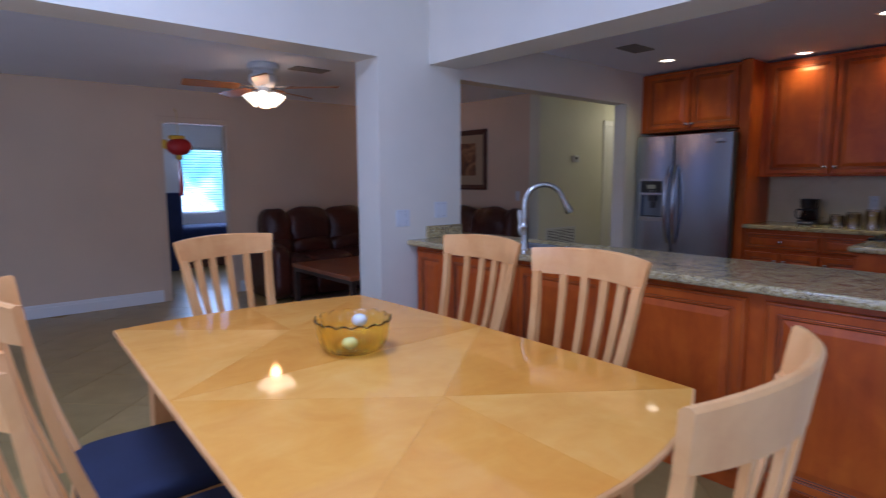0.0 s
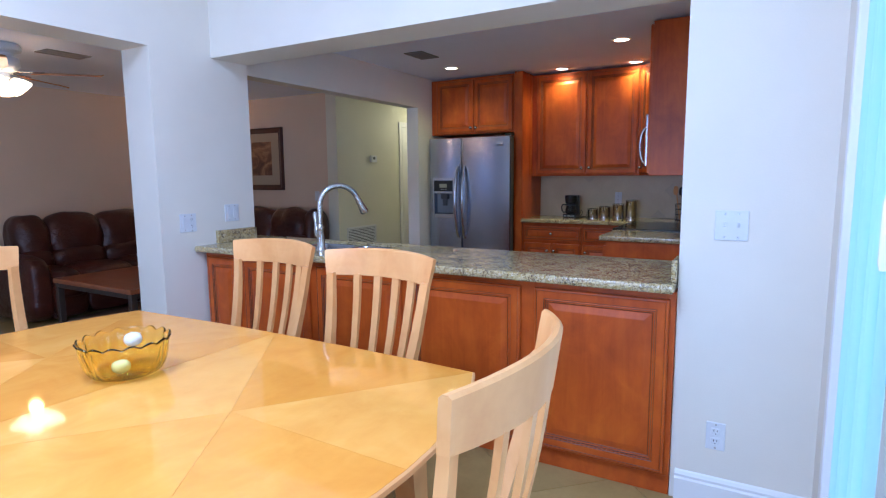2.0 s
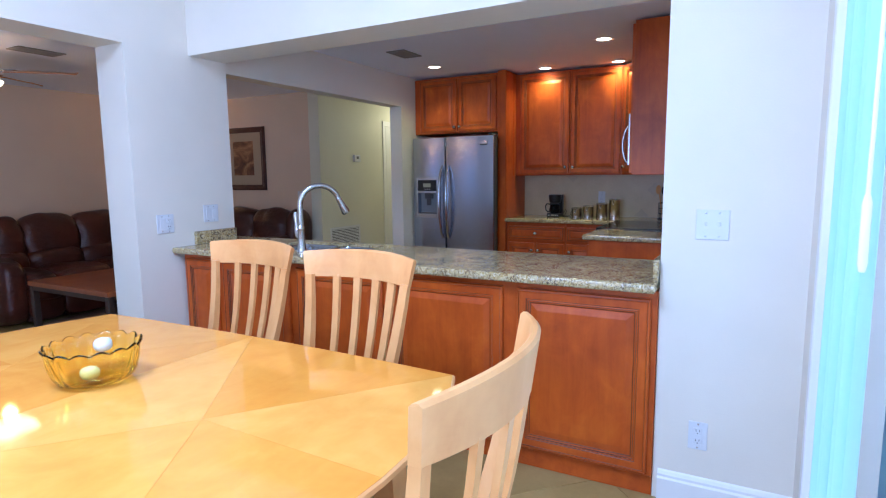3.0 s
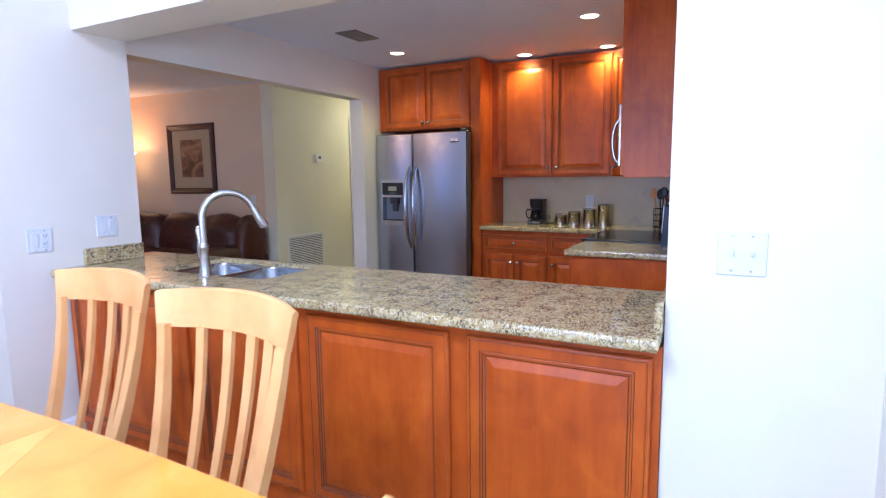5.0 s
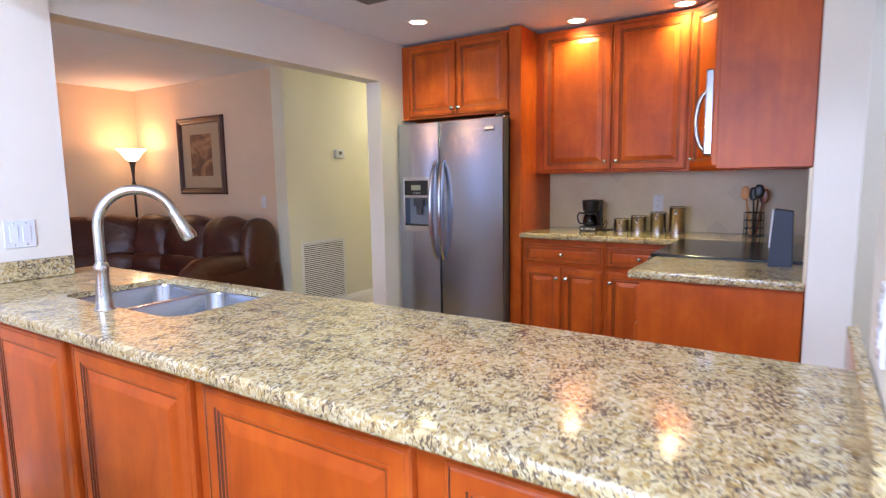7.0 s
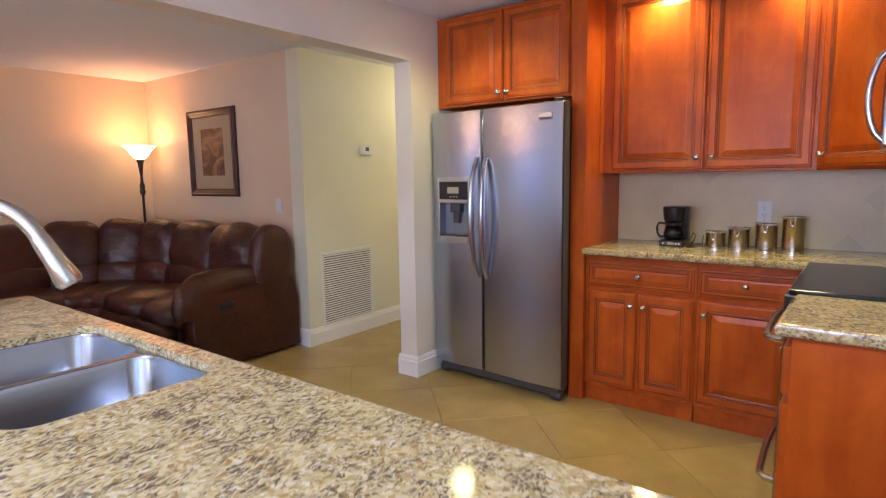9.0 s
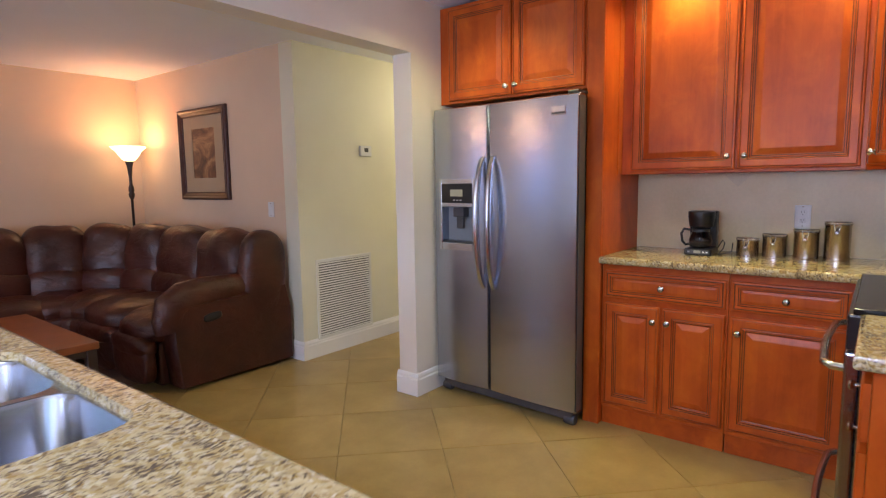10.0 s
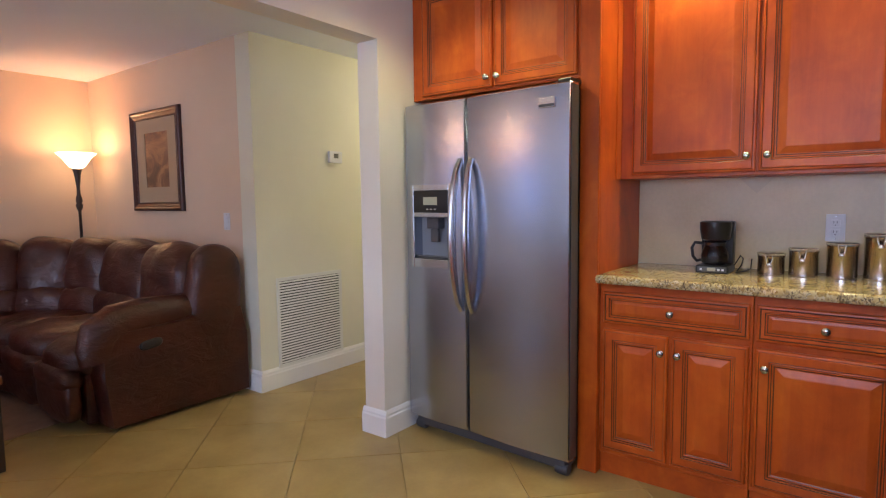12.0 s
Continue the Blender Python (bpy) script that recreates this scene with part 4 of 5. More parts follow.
tube(bm, pts, lambda t: 0.128 - 0.025 * abs(2 * t - 0.6), 16, flat=0.66)
bmesh.ops.smooth_vert(bm, verts=bm.verts, factor=0.3, use_axis_x=True, use_axis_y=True, use_axis_z=True)
part("arm_pad", bm, LEATHER, arm, smooth=True)
part("recliner_latch", puff((0.13, 0.02, 0.055), 3.0, 4, 0, 0, pose(5.03, 4.750, 0.455, 0, -8, 0)), BLACK, arm, "black recliner latch", True)

lampst = thing("floor_lamp", "bronze floor lamp with lit glass bowl shade", "lamp", pose(5.455, 6.76, 0) @ Matrix.Diagonal((0.95, 0.95, 0.977, 1)))
bm = bmesh.new()
lathe(bm, [(0.13, 0), (0.13, 0.012), (0.11, 0.025), (0.04, 0.04), (0.02, 0.055)], seg=28)
part("base", bm, IRON, lampst, smooth=50)
bm = bmesh.new()
lathe(bm, [(0.012, 0.05), (0.012, 1.22), (0.018, 1.23), (0.026, 1.25), (0.028, 1.27), (0.02, 1.285), (0.026, 1.30), (0.024, 1.33), (0.014, 1.36), (0.013, 1.42), (0.018, 1.46), (0.026, 1.53), (0.034, 1.555), (0.036, 1.57)], seg=16)
part("pole", bm, IRON, lampst, smooth=50)
bm = bmesh.new()
lathe(bm, [(0.03, 1.575), (0.055, 1.585), (0.082, 1.62), (0.108, 1.66), (0.152, 1.70), (0.153, 1.705), (0.148, 1.706), (0.103, 1.668), (0.076, 1.626), (0.05, 1.593), (0.03, 1.585)], seg=32)
sh = part("shade", bm, SHADEGLOW, lampst, "lit frosted glass bowl shade", 60)
bm = bmesh.new()
tube(bm, [(0, 0, 1.565), (-0.05, -0.02, 1.572)], 0.003, 6)
part("switch", bm, IRON, lampst)


def art_paint():
    m = material("abstract_brown_print", (0.25, 0.15, 0.08), 0.6)
    n = Nodes(m)
    v = n.coords((1, 3.0, 1.2))
    blot = n.noise(v, 3.6, 5, 0.6, 1.2)
    c1 = n.ramp(blot, [(0.3, (0.05, 0.022, 0.012)), (0.45, (0.16, 0.065, 0.028)), (0.55, (0.34, 0.17, 0.075)), (0.7, (0.46, 0.31, 0.18))])
    fine = n.noise(n.coords((1, 6, 14)), 4.0, 4)
    n.colour(n.mix(n.ramp(fine, [(0.55, (0, 0, 0)), (0.75, (0.5, 0.5, 0.5))]), c1, (0.10, 0.05, 0.03)))
    return m


pic = thing("framed_picture", "abstract brown print in a wide dark wood frame", "picture", pose(5.69, 5.885, 1.188, 0, 0, FACE_WEST))
W, H = 0.745, 0.765
prof = [(0.0, 0.0), (0.0, 0.022), (0.006, 0.030), (0.020, 0.033), (0.030, 0.026), (0.036, 0.026), (0.056, 0.018), (0.062, 0.020), (0.066, 0.014), (0.066, 0.004)]
bm = bmesh.new()
rows = []
for inset, d in prof:
    x = W / 2 - inset
    rows.append([bm.verts.new(p) for p in ((-x, -d, inset), (x, -d, inset), (x, -d, H - inset), (-x, -d, H - inset))])
for a, b in zip(rows, rows[1:]):
    for i in range(4):
        bm.faces.new((a[i], a[(i + 1) % 4], b[(i + 1) % 4], b[i]))
part("frame", bm, FRAMEWOOD, pic)
part("mat_board", slab([[(-0.308, -0.318), (0.308, -0.318), (0.308, 0.318), (-0.308, 0.318)], [(-0.175, -0.20), (0.175, -0.20), (0.175, 0.215), (-0.175, 0.215)]], -0.002, 0.002), PAPERMAT, pic).matrix_local = pose(0, -0.008, H / 2, 90)
part("print", box((-0.178, -0.0055, H / 2 - 0.205), (0.178, -0.003, H / 2 + 0.22)), art_paint(), pic)

rug = thing("area_rug", "brown woven area rug under the coffee table", "rug", pose(3.75, 5.52, 0, 0, 0, 10))
part("woven_cloth", box((-1.02, -0.50, 0.0), (1.02, 0.62, 0.010), 0.004), RUGCLOTH, rug)
ct = thing("coffee_table", "wood-topped coffee table on dark square metal frames", "table", pose(3.735, 5.265, 0.0105))
part("tabletop", box((-0.585, -0.585, 0.415), (0.585, 0.585, 0.455), 0.004), WALNUT, ct)
for x in (-0.55, 0.55):
    bm = bmesh.new()
    for lo, hi in (((x - 0.025, -0.575, 0), (x + 0.025, -0.525, 0.414)), ((x - 0.025, 0.525, 0), (x + 0.025, 0.575, 0.414)), ((x - 0.025, -0.525, 0), (x + 0.025, 0.525, 0.04)), ((x - 0.025, -0.525, 0.375), (x + 0.025, 0.525, 0.414))):
        addbox(bm, lo, hi, 0.003, 1)
    part("leg_frame", bm, IRON, ct)
for y in (-0.55, 0.55):
    part("rail", box((-0.524, y - 0.02, 0.378), (0.524, y + 0.02, 0.412), 0.003, 1), IRON, ct)

fan = thing("ceiling_fan", "white ceiling fan with wooden blades and lit glass shades", "fan", pose(2.62, 5.15, CEIL_L, 0, 0, 28))
BLADE = timber("fan_blade_wood", (0.34, 0.13, 0.045), (0.46, 0.19, 0.07), (0.55, 0.25, 0.10), 0.35, 0, 0.8)
FANWHITE = painted("fan_white_enamel", (0.62, 0.65, 0.68), 0.35)
bm = bmesh.new()
lathe(bm, [(0.12, 0.0), (0.135, -0.02), (0.13, -0.05), (0.085, -0.065), (0.085, -0.085), (0.115, -0.10), (0.12, -0.15), (0.09, -0.185), (0.05, -0.20), (0.05, -0.24), (0.02, -0.245)], seg=32)
part("motor_housing", bm, FANWHITE, fan, smooth=50)
for i in range(5):
    r = pose(0, 0, 0, 0, 0, 72 * i)
    bm = bmesh.new()
    loft(bm, [[(x, s * w + 0.0, -0.205 + s * 0.014 + dz) for s, dz in ((-1, 0), (1, 0), (1, 0.007), (-1, 0.007))] for x, w in ((0.20, 0.045), (0.25, 0.056), (0.56, 0.066), (0.62, 0.062), (0.645, 0.04))])
    bmesh.ops.transform(bm, matrix=r, verts=bm.verts)
    bl = part("blade", bm, BLADE, fan, "orange-brown wooden blade")
    bm = bmesh.new()
    addbox(bm, (0.09, -0.016, -0.197), (0.27, 0.016, -0.189), 0.002, 1, r)
    part("blade_iron", bm, NICKEL, bl)
for i in range(4):
    r = pose(0, 0, 0, 0, 0, 90 * i + 30)
    bm = bmesh.new()
    lathe(bm, [(0.018, 0.0), (0.03, -0.012), (0.055, -0.05), (0.072, -0.095), (0.070, -0.097), (0.052, -0.052), (0.026, -0.014)], seg=20)
    bmesh.ops.transform(bm, matrix=r @ pose(0.06, 0, -0.245, 0, -42, 0), verts=bm.verts)
    part("glass_shade", bm, FANGLOW, fan, "lit frosted glass tulip shade", 60)


# ---------------------------------------------------------------- ceilings: lamps and vents
for cx, cy in CANS:
    c = thing("recessed_light", "small round recessed ceiling light, switched on", "ceiling light", pose(cx, cy, CEIL_K), "kitchen ceiling lights")
    bm = bmesh.new()
    lathe(bm, [(0.078, 0.0), (0.078, -0.004), (0.060, -0.006), (0.056, -0.003), (0.056, 0.0)], seg=28)
    part("trim_ring", bm, TRIM, c, smooth=60)
    bm = bmesh.new()
    lathe(bm, [(0.0555, -0.0005), (0.05, -0.0035), (0.01, -0.0042)], seg=24)
    part("lens", bm, CANGLOW, c, smooth=True)


def grille(name, label, m, w, h, slats, group="", metal=None):
    """A louvred grille in the xz plane, its face towards -y."""
    g = thing(name, label, "vent", m, group)
    bm = bmesh.new()
    b = 0.025
    for lo, hi in (((0, -0.008, 0), (w, 0, b)), ((0, -0.008, h - b), (w, 0, h)), ((0, -0.008, b), (b, 0, h - b)), ((w - b, -0.008, b), (w, 0, h - b))):
        addbox(bm, lo, hi, 0.002, 1)
    part("frame", bm, metal or VENTMETAL, g)
    # Thin dark sheet stands in for the shade behind the slats.
    part("duct_shade", box((b, -0.0015, b), (w - b, -0.0005, h - b)), DUCTSHADE, g)
    me, pitch = None, min(0.015, (h - 2 * b) / slats)
    for i in range(slats):
        z = b + (h - 2 * b) * (i + 0.5) / slats
        if me is None:
            bm = box((b, -0.0055, -0.42 * pitch), (w - b, -0.0040, 0.36 * pitch), 0, 1, pose(0, 0, 0, -14))
            ob = part("slat", bm, metal or VENTMETAL, g)
            me = ob.data
        else:
            ob = new("slat", me)
            ob.parent = g
        ob.location = (0, 0, z)
    return g


grille("return_air_grille", "white louvred return air grille low on the hallway wall", pose(5.825, 4.67, 0.125), 0.58, 0.615, 30)
grille("ceiling_vent", "white metal ceiling air vent darkened with painted shade", pose(4.645, 3.035, CEIL_K, 90, 0, 0), 0.29, 0.175, 7, "ceiling vents", VENTSHADED)
grille("ceiling_vent", "white metal ceiling air vent darkened with painted shade", pose(2.88, 5.22, CEIL_L, 90, 0, 0), 0.33, 0.18, 6, "ceiling vents", VENTSHADED)


# ---------------------------------------------------------------- switches and sockets
def plate(name, label, m, gangs):
    """A wall plate in the xz plane facing -y, its middle at the pose. gangs: 't' toggle, 'r' rocker, 'o' socket."""
    w = 0.07 + 0.046 * (len(gangs) - 1)
    p = thing(name, label, "switch" if "o" not in gangs else "outlet", m)
    part("cover", box((-w / 2, -0.006, -0.0575), (w / 2, 0, 0.0575), 0.003), PLATE, p)
    for i, g in enumerate(gangs):
        x = (i - (len(gangs) - 1) / 2) * 0.046
        if g == "t":
            part("toggle", box((x - 0.005, -0.018, -0.004), (x + 0.005, -0.004, 0.012), 0.002, 1), PLATE, p)
            part("toggle_slot", box((x - 0.006, -0.0068, -0.013), (x + 0.006, -0.0061, 0.013)), VENTMETAL, p)
        elif g == "r":
            part("rocker", box((x - 0.016, -0.009, -0.033), (x + 0.016, -0.004, 0.033), 0.002, 1, pose(0, 0, 0, 3)), PLATE, p)
        else:
            for z in (-0.02, 0.02):
                f = part("socket", box((x - 0.017, -0.0085, z - 0.014), (x + 0.017, -0.004, z + 0.014), 0.004), PLATE, p)
                for dx, hh in ((-0.006, 0.005), (0.006, 0.004)):
                    part("slot", box((x + dx - 0.0012, -0.0092, z - hh + 0.003), (x + dx + 0.0012, -0.0086, z + hh + 0.003)), SLOT, f)
                part("slot", box((x - 0.002, -0.0092, z - 0.011), (x + 0.002, -0.0086, z - 0.007)), SLOT, f)
        for z in (-0.045, 0.045) if g != "o" else (-0.048, 0.048):
            part("screw", box((x - 0.003, -0.0072, z - 0.003), (x + 0.003, -0.0055, z + 0.003), 0.001, 1), NICKEL, p)
    return p


plate("switch_plate", "white wall plate with one rocker switch and one socket", pose(2.845, 3.49, 1.065), "ro")
plate("switch_plate", "white double rocker switch plate above the granite splash", pose(3.185, 3.49, 1.11), "rr")
plate("switch_plate", "white double toggle switch plate on the dining wall", pose(2.965, 0.44, 1.148, 0, 0, FACE_WEST), "tt")
plate("wall_outlet", "white duplex wall outlet low on the dining wall", pose(2.965, 0.455, 0.303, 0, 0, FACE_WEST), "o")
plate("wall_outlet", "ivory duplex wall outlet on the tiled backsplash", pose(6.438, 1.645, 1.11, 0, 0, FACE_WEST), "o")
plate("wall_outlet", "white duplex outlet on the jamb above the bar", pose(3.17, 0.62, 1.10, 0, 0, 180), "o")
plate("switch_plate", "white rocker switch plate on the living room wall", pose(5.69, 4.99, 1.12, 0, 0, FACE_WEST), "r")
th = thing("thermostat", "small white wall thermostat with grey display", "thermostat", pose(6.368, 4.67, 1.565))
part("case", box((-0.06, -0.026, -0.042), (0.06, 0, 0.042), 0.006), PLATE, th)
part("display", box((-0.022, -0.0275, -0.008), (0.02, -0.0262, 0.024)), DARKGREY, th)
part("button", box((0.032, -0.028, -0.01), (0.044, -0.0262, 0.02), 0.001, 1), VENTMETAL, th)


# ---------------------------------------------------------------- on the kitchen counters
splash = thing("tile_backsplash", "cream tile backsplash with taupe diamond accents", "backsplash")
part("tiles", box((6.438, 0.722, 0.916), (6.449, 2.473, 1.331)), SPLASHTILE, splash)
part("tiles", box((4.57, 0.7205, 0.916), (6.437, 0.7315, 1.331)), SPLASHTILE, splash)
for y, z in ((1.135, 1.185), (1.945, 1.331), (1.255, 0.925)):
    r = 0.072
    pts = [(y + dy, z + dz) for dy, dz in ((r, 0), (0, r), (-r, 0), (0, -r))]
    lo, hi = 0.918, 1.330
    pts = [(a, min(hi, max(lo, b))) for a, b in pts]
    bm = bmesh.new()
    loft(bm, [[(x, a, b) for a, b in pts] for x in (6.4382, 6.4365)])
    part("accent_tile", bm, SPLASHDOT, splash)

cm = thing("coffee_maker", "small black drip coffee maker with glass carafe", "coffee maker", pose(6.245, 2.07, TOP, 0, 0, FACE_WEST) @ Matrix.Diagonal((0.92, 0.92, 0.97, 1)))
base = part("base", box((-0.072, -0.085, 0), (0.072, 0.085, 0.035), 0.008), BLACK, cm)
part("control_panel", box((-0.062, -0.0885, 0.006), (0.062, -0.0855, 0.030), 0.001, 1), DARKGREY, base, "grey control strip")
part("display", box((-0.018, -0.0905, 0.012), (0.018, -0.0887, 0.026)), LCD, base)
for x in (-0.045, 0.032, 0.05):
    part("button", box((x - 0.005, -0.0905, 0.014), (x + 0.005, -0.0887, 0.022)), PLATE, base)
part("tower", box((-0.072, 0.03, 0.033), (0.072, 0.085, 0.23), 0.008), BLACK, cm)
bm = bmesh.new()
lathe(bm, [(0.052, 0.145), (0.062, 0.15), (0.070, 0.20), (0.070, 0.228), (0.06, 0.232)], (0, -0.012, 0), 24)
part("brew_basket", bm, BLACK, cm, smooth=50)
bm = bmesh.new()
lathe(bm, [(0.045, 0.037), (0.058, 0.045), (0.062, 0.075), (0.054, 0.105), (0.045, 0.122), (0.045, 0.126)], (0, -0.018, 0), 24)
car = part("carafe", bm, CARAFE, cm, "dark glass carafe", 60)
bm = bmesh.new()
lathe(bm, [(0.047, 0.122), (0.047, 0.135), (0.03, 0.142), (0.005, 0.142)], (0, -0.018, 0), 20)
part("lid", bm, BLACK, car, smooth=50)
bm = bmesh.new()
tube(bm, [(-0.05, -0.03, 0.13), (-0.085, -0.04, 0.135), (-0.098, -0.045, 0.11), (-0.092, -0.043, 0.07), (-0.075, -0.038, 0.05), (-0.06, -0.03, 0.055)], 0.007, 8)
part("carafe_handle", bm, BLACK, car, smooth=True)
bm = bmesh.new()
tube(bm, [(0.074, 0.06, 0.03), (0.10, 0.055, 0.075), (0.112, 0.05, 0.06), (0.105, 0.05, 0.03), (0.09, 0.02, 0.004), (0.095, -0.03, 0.004), (0.12, 0.05, 0.004), (0.13, 0.15, 0.006), (0.13, 0.175, 0.05)], 0.003, 6)
part("power_cord", bm, BLACK, cm, smooth=True)

COPPERSTEEL = steel("warm_polished_steel", (0.52, 0.46, 0.42), 0.17, 2)
ACRYLIC = glass("clear_acrylic_lid", (0.9, 0.88, 0.86), 0.05)
for x, y, r, hgt in ((6.275, 1.858, 0.051, 0.080), (6.285, 1.742, 0.053, 0.104), (6.30, 1.612, 0.053, 0.130), (6.315, 1.490, 0.053, 0.168)):
    cn = thing("kitchen_canister", "polished steel canister with clear clamp lid", "canister", pose(x, y, TOP, 0, 0, FACE_WEST), "canister set")
    bm = bmesh.new()
    lathe(bm, [(r - 0.004, 0), (r, 0.003), (r, hgt - 0.006), (r + 0.002, hgt - 0.004), (r + 0.002, hgt), (r - 0.002, hgt)], seg=32)
    part("body", bm, COPPERSTEEL, cn, smooth=50)
    bm = bmesh.new()
    lathe(bm, [(r - 0.002, hgt + 0.0005), (r + 0.003, hgt + 0.002), (r + 0.003, hgt + 0.010), (r - 0.004, hgt + 0.014), (0.01, hgt + 0.015)], seg=32)
    part("lid", bm, ACRYLIC, cn, "clear acrylic lid", 50)
    bm = bmesh.new()
    tube(bm, [(0.012, -r - 0.002, hgt + 0.008), (0.012, -r - 0.008, hgt - 0.01), (0.006, -r - 0.012, hgt - 0.034), (-0.006, -r - 0.012, hgt - 0.034), (-0.012, -r - 0.008, hgt - 0.01), (-0.012, -r - 0.002, hgt + 0.008)], 0.0018, 6)
    clamp = part("clamp_wire", bm, NICKEL, cn)
    part("clamp_knob", puff((0.022, 0.012, 0.022), 2.2, 4, 0, 0, pose(0, -r - 0.012, hgt - 0.036)), NICKEL, clamp, smooth=True)

ut = thing("utensil_holder", "black wire utensil holder with spoons and spatulas", "utensil holder", pose(6.29, 1.025, TOP))
bm = bmesh.new()
lathe(bm, [(0.062, 0), (0.062, 0.004), (0.005, 0.005)], seg=20)
part("base", bm, BLACK, ut)
for z in (0.004, 0.05, 0.10, 0.15):
    bm = bmesh.new()
    tube(bm, [(0.055 * math.cos(a * math.pi / 8), 0.055 * math.sin(a * math.pi / 8), z) for a in range(17)], 0.003, 6)
    part("wire_ring", bm, BLACK, ut)
for i in range(8):
    a = i * math.pi / 4
    bm = bmesh.new()
    tube(bm, [(0.055 * math.cos(a), 0.055 * math.sin(a), 0.003), (0.055 * math.cos(a), 0.055 * math.sin(a), 0.152)], 0.0025, 6)
    part("wire", bm, BLACK, ut)
for dx, dy, top_z, mat, wid in ((-0.05, 0.045, 0.30, MAPLE, 0.026), (-0.02, -0.02, 0.31, BLACK, 0.034), (0.03, 0.01, 0.29, BLACK, 0.03), (0.0, -0.05, 0.28, WALNUT, 0.026), (0.045, -0.04, 0.27, BLACK, 0.028)):
    sp = thing("cooking_utensil", "long-handled cooking spoon standing in the wire holder", "utensil", pose(6.29, 1.025, TOP + 0.006), "utensils in the holder")
    bm = bmesh.new()
    tube(bm, [(dx * 0.3, dy * 0.3, 0.0), (dx, dy, top_z - 0.06)], 0.005, 8)
    part("handle", bm, mat, sp, smooth=True)
    part("head", puff((wid * 0.5, wid * 1.7, 0.085), 2.3, 5, 0, 0, pose(dx * 1.15, dy * 1.15, top_z - 0.03)), mat, sp, smooth=True)

SLATEBLUE = painted("dark_slate_box_board", (0.022, 0.032, 0.055), 0.5)
kb = thing("knife_block", "dark slanted block with a pale front edge", "knife block", pose(5.02, 0.82, TOP, 0, 0, 0))
bm = bmesh.new()
loft(bm, [[(x, y, z) for y, z in ((-0.045, 0.0), (0.045, 0.0), (0.030, 0.245), (-0.038, 0.235))] for x in (-0.06, 0.06)])
part("body", bm, SLATEBLUE, kb)
bm = bmesh.new()
loft(bm, [[(x, y, z) for y, z in ((0.0405, 0.08), (0.0455, 0.08), (0.0365, 0.246), (0.0315, 0.246))] for x in (-0.06, -0.045)])
part("front_edge", bm, PLATE, kb)

# ---------------------------------------------------------------- doorways, windows, the rooms beyond
def casing(name, x0, x1, top_z, y, into, label, mat=TRIM):
    """Flat trim round a doorway in a wall that runs along x; into is -1 or 1, the side on which it stands out."""
    bm = bmesh.new()
    a, b = sorted((y, y + into * 0.014))
    for lo, hi in (((x0 - 0.065, a, 0), (x0, b, top_z)), ((x1, a, 0), (x1 + 0.065, b, top_z)), ((x0 - 0.065, a, top_z), (x1 + 0.065, b, top_z + 0.065))):
        addbox(bm, lo, hi, 0.003, 1)
    return tagged(part(name, bm, mat), label, "trim", kind="structure")


casing("trim_bedroom_doorway", 2.285, 2.965, 1.95, 7.05, -1, "peach painted flat trim round the bedroom doorway", PEACH)
casing("trim_hall_doorway", 7.02, 7.75, 2.0, 4.67, -1, "white flat trim round the hallway door")
dr = tagged(part("door_1", box((7.02, 4.655, 0.008), (7.75, 4.669, 1.998), 0.002, 1), TRIM), "white closed hallway door", "door", kind="structure")

win = thing("window_1", "bedroom window with white horizontal blinds letting in daylight", "window", kind="structure")
bm = bmesh.new()
for lo, hi in (((3.30, 10.14, 0.78), (3.34, 10.2, 1.86)), ((4.01, 10.14, 0.78), (4.05, 10.2, 1.86)), ((3.34, 10.14, 0.78), (4.01, 10.2, 0.82)), ((3.34, 10.14, 1.82), (4.01, 10.2, 1.86))):
    addbox(bm, lo, hi)
part("window_frame", bm, TRIM, win)
g = part("pane", box((3.34, 10.168, 0.82), (4.01, 10.172, 1.82)), CLEAR, win)
g.visible_shadow = False
me = None
for i in range(26):
    if me is None:
        ob = part("blind_slat", box((3.31, -0.014, -0.001), (4.04, 0.014, 0.001), 0, 1, pose(0, 0, 0, 20)), TRIM, win)
        me = ob.data
    else:
        ob = new("blind_slat", me)
        ob.parent = win
    ob.location = (0, 10.118, 0.80 + i * 0.041)
GARDEN = glow("bright_garden_light", (0.45, 0.80, 1.0), 5.0)
gn = Nodes(GARDEN)
gn.link(gn.ramp(gn.noise(gn.coords(), 1.6, 5), [(0.35, (0.10, 0.52, 0.80)), (0.55, (0.35, 0.80, 1.0)), (0.7, (0.85, 1.0, 1.0))]), gn.b.inputs["Emission Color"])
tagged(part("backdrop_garden", box((-1, 13.0, -0.1), (9, 13.05, 4.2)), GARDEN), "bright blurred garden beyond the bedroom window", "backdrop", kind="structure")

bed = thing("bed", "bed with dark blue headboard and blue spread", "bed")
part("headboard", box((2.30, 9.2, 0), (3.06, 9.28, 1.15), 0.02), BEDCLOTH, bed)
part("mattress", puff((1.5, 0.72, 0.36), 6.0, 6, 0.01, 1.0, pose(3.4, 9.66, 0.45)), BEDCLOTH, bed, smooth=True)
part("bed_base", box((2.68, 9.32, 0.0), (4.12, 10.0, 0.28), 0.01), FRAMEWOOD, bed)

RED = painted("red_lantern_silk", (0.50, 0.02, 0.02), 0.45)
YELLOW = painted("gold_lantern_trim", (0.70, 0.45, 0.03), 0.45)
lan = thing("hanging_lantern", "red and gold paper lantern hanging in the doorway", "ornament", pose(2.42, 6.965, 1.69) @ Matrix.Diagonal((1.3, 1.2, 1.2, 1)))
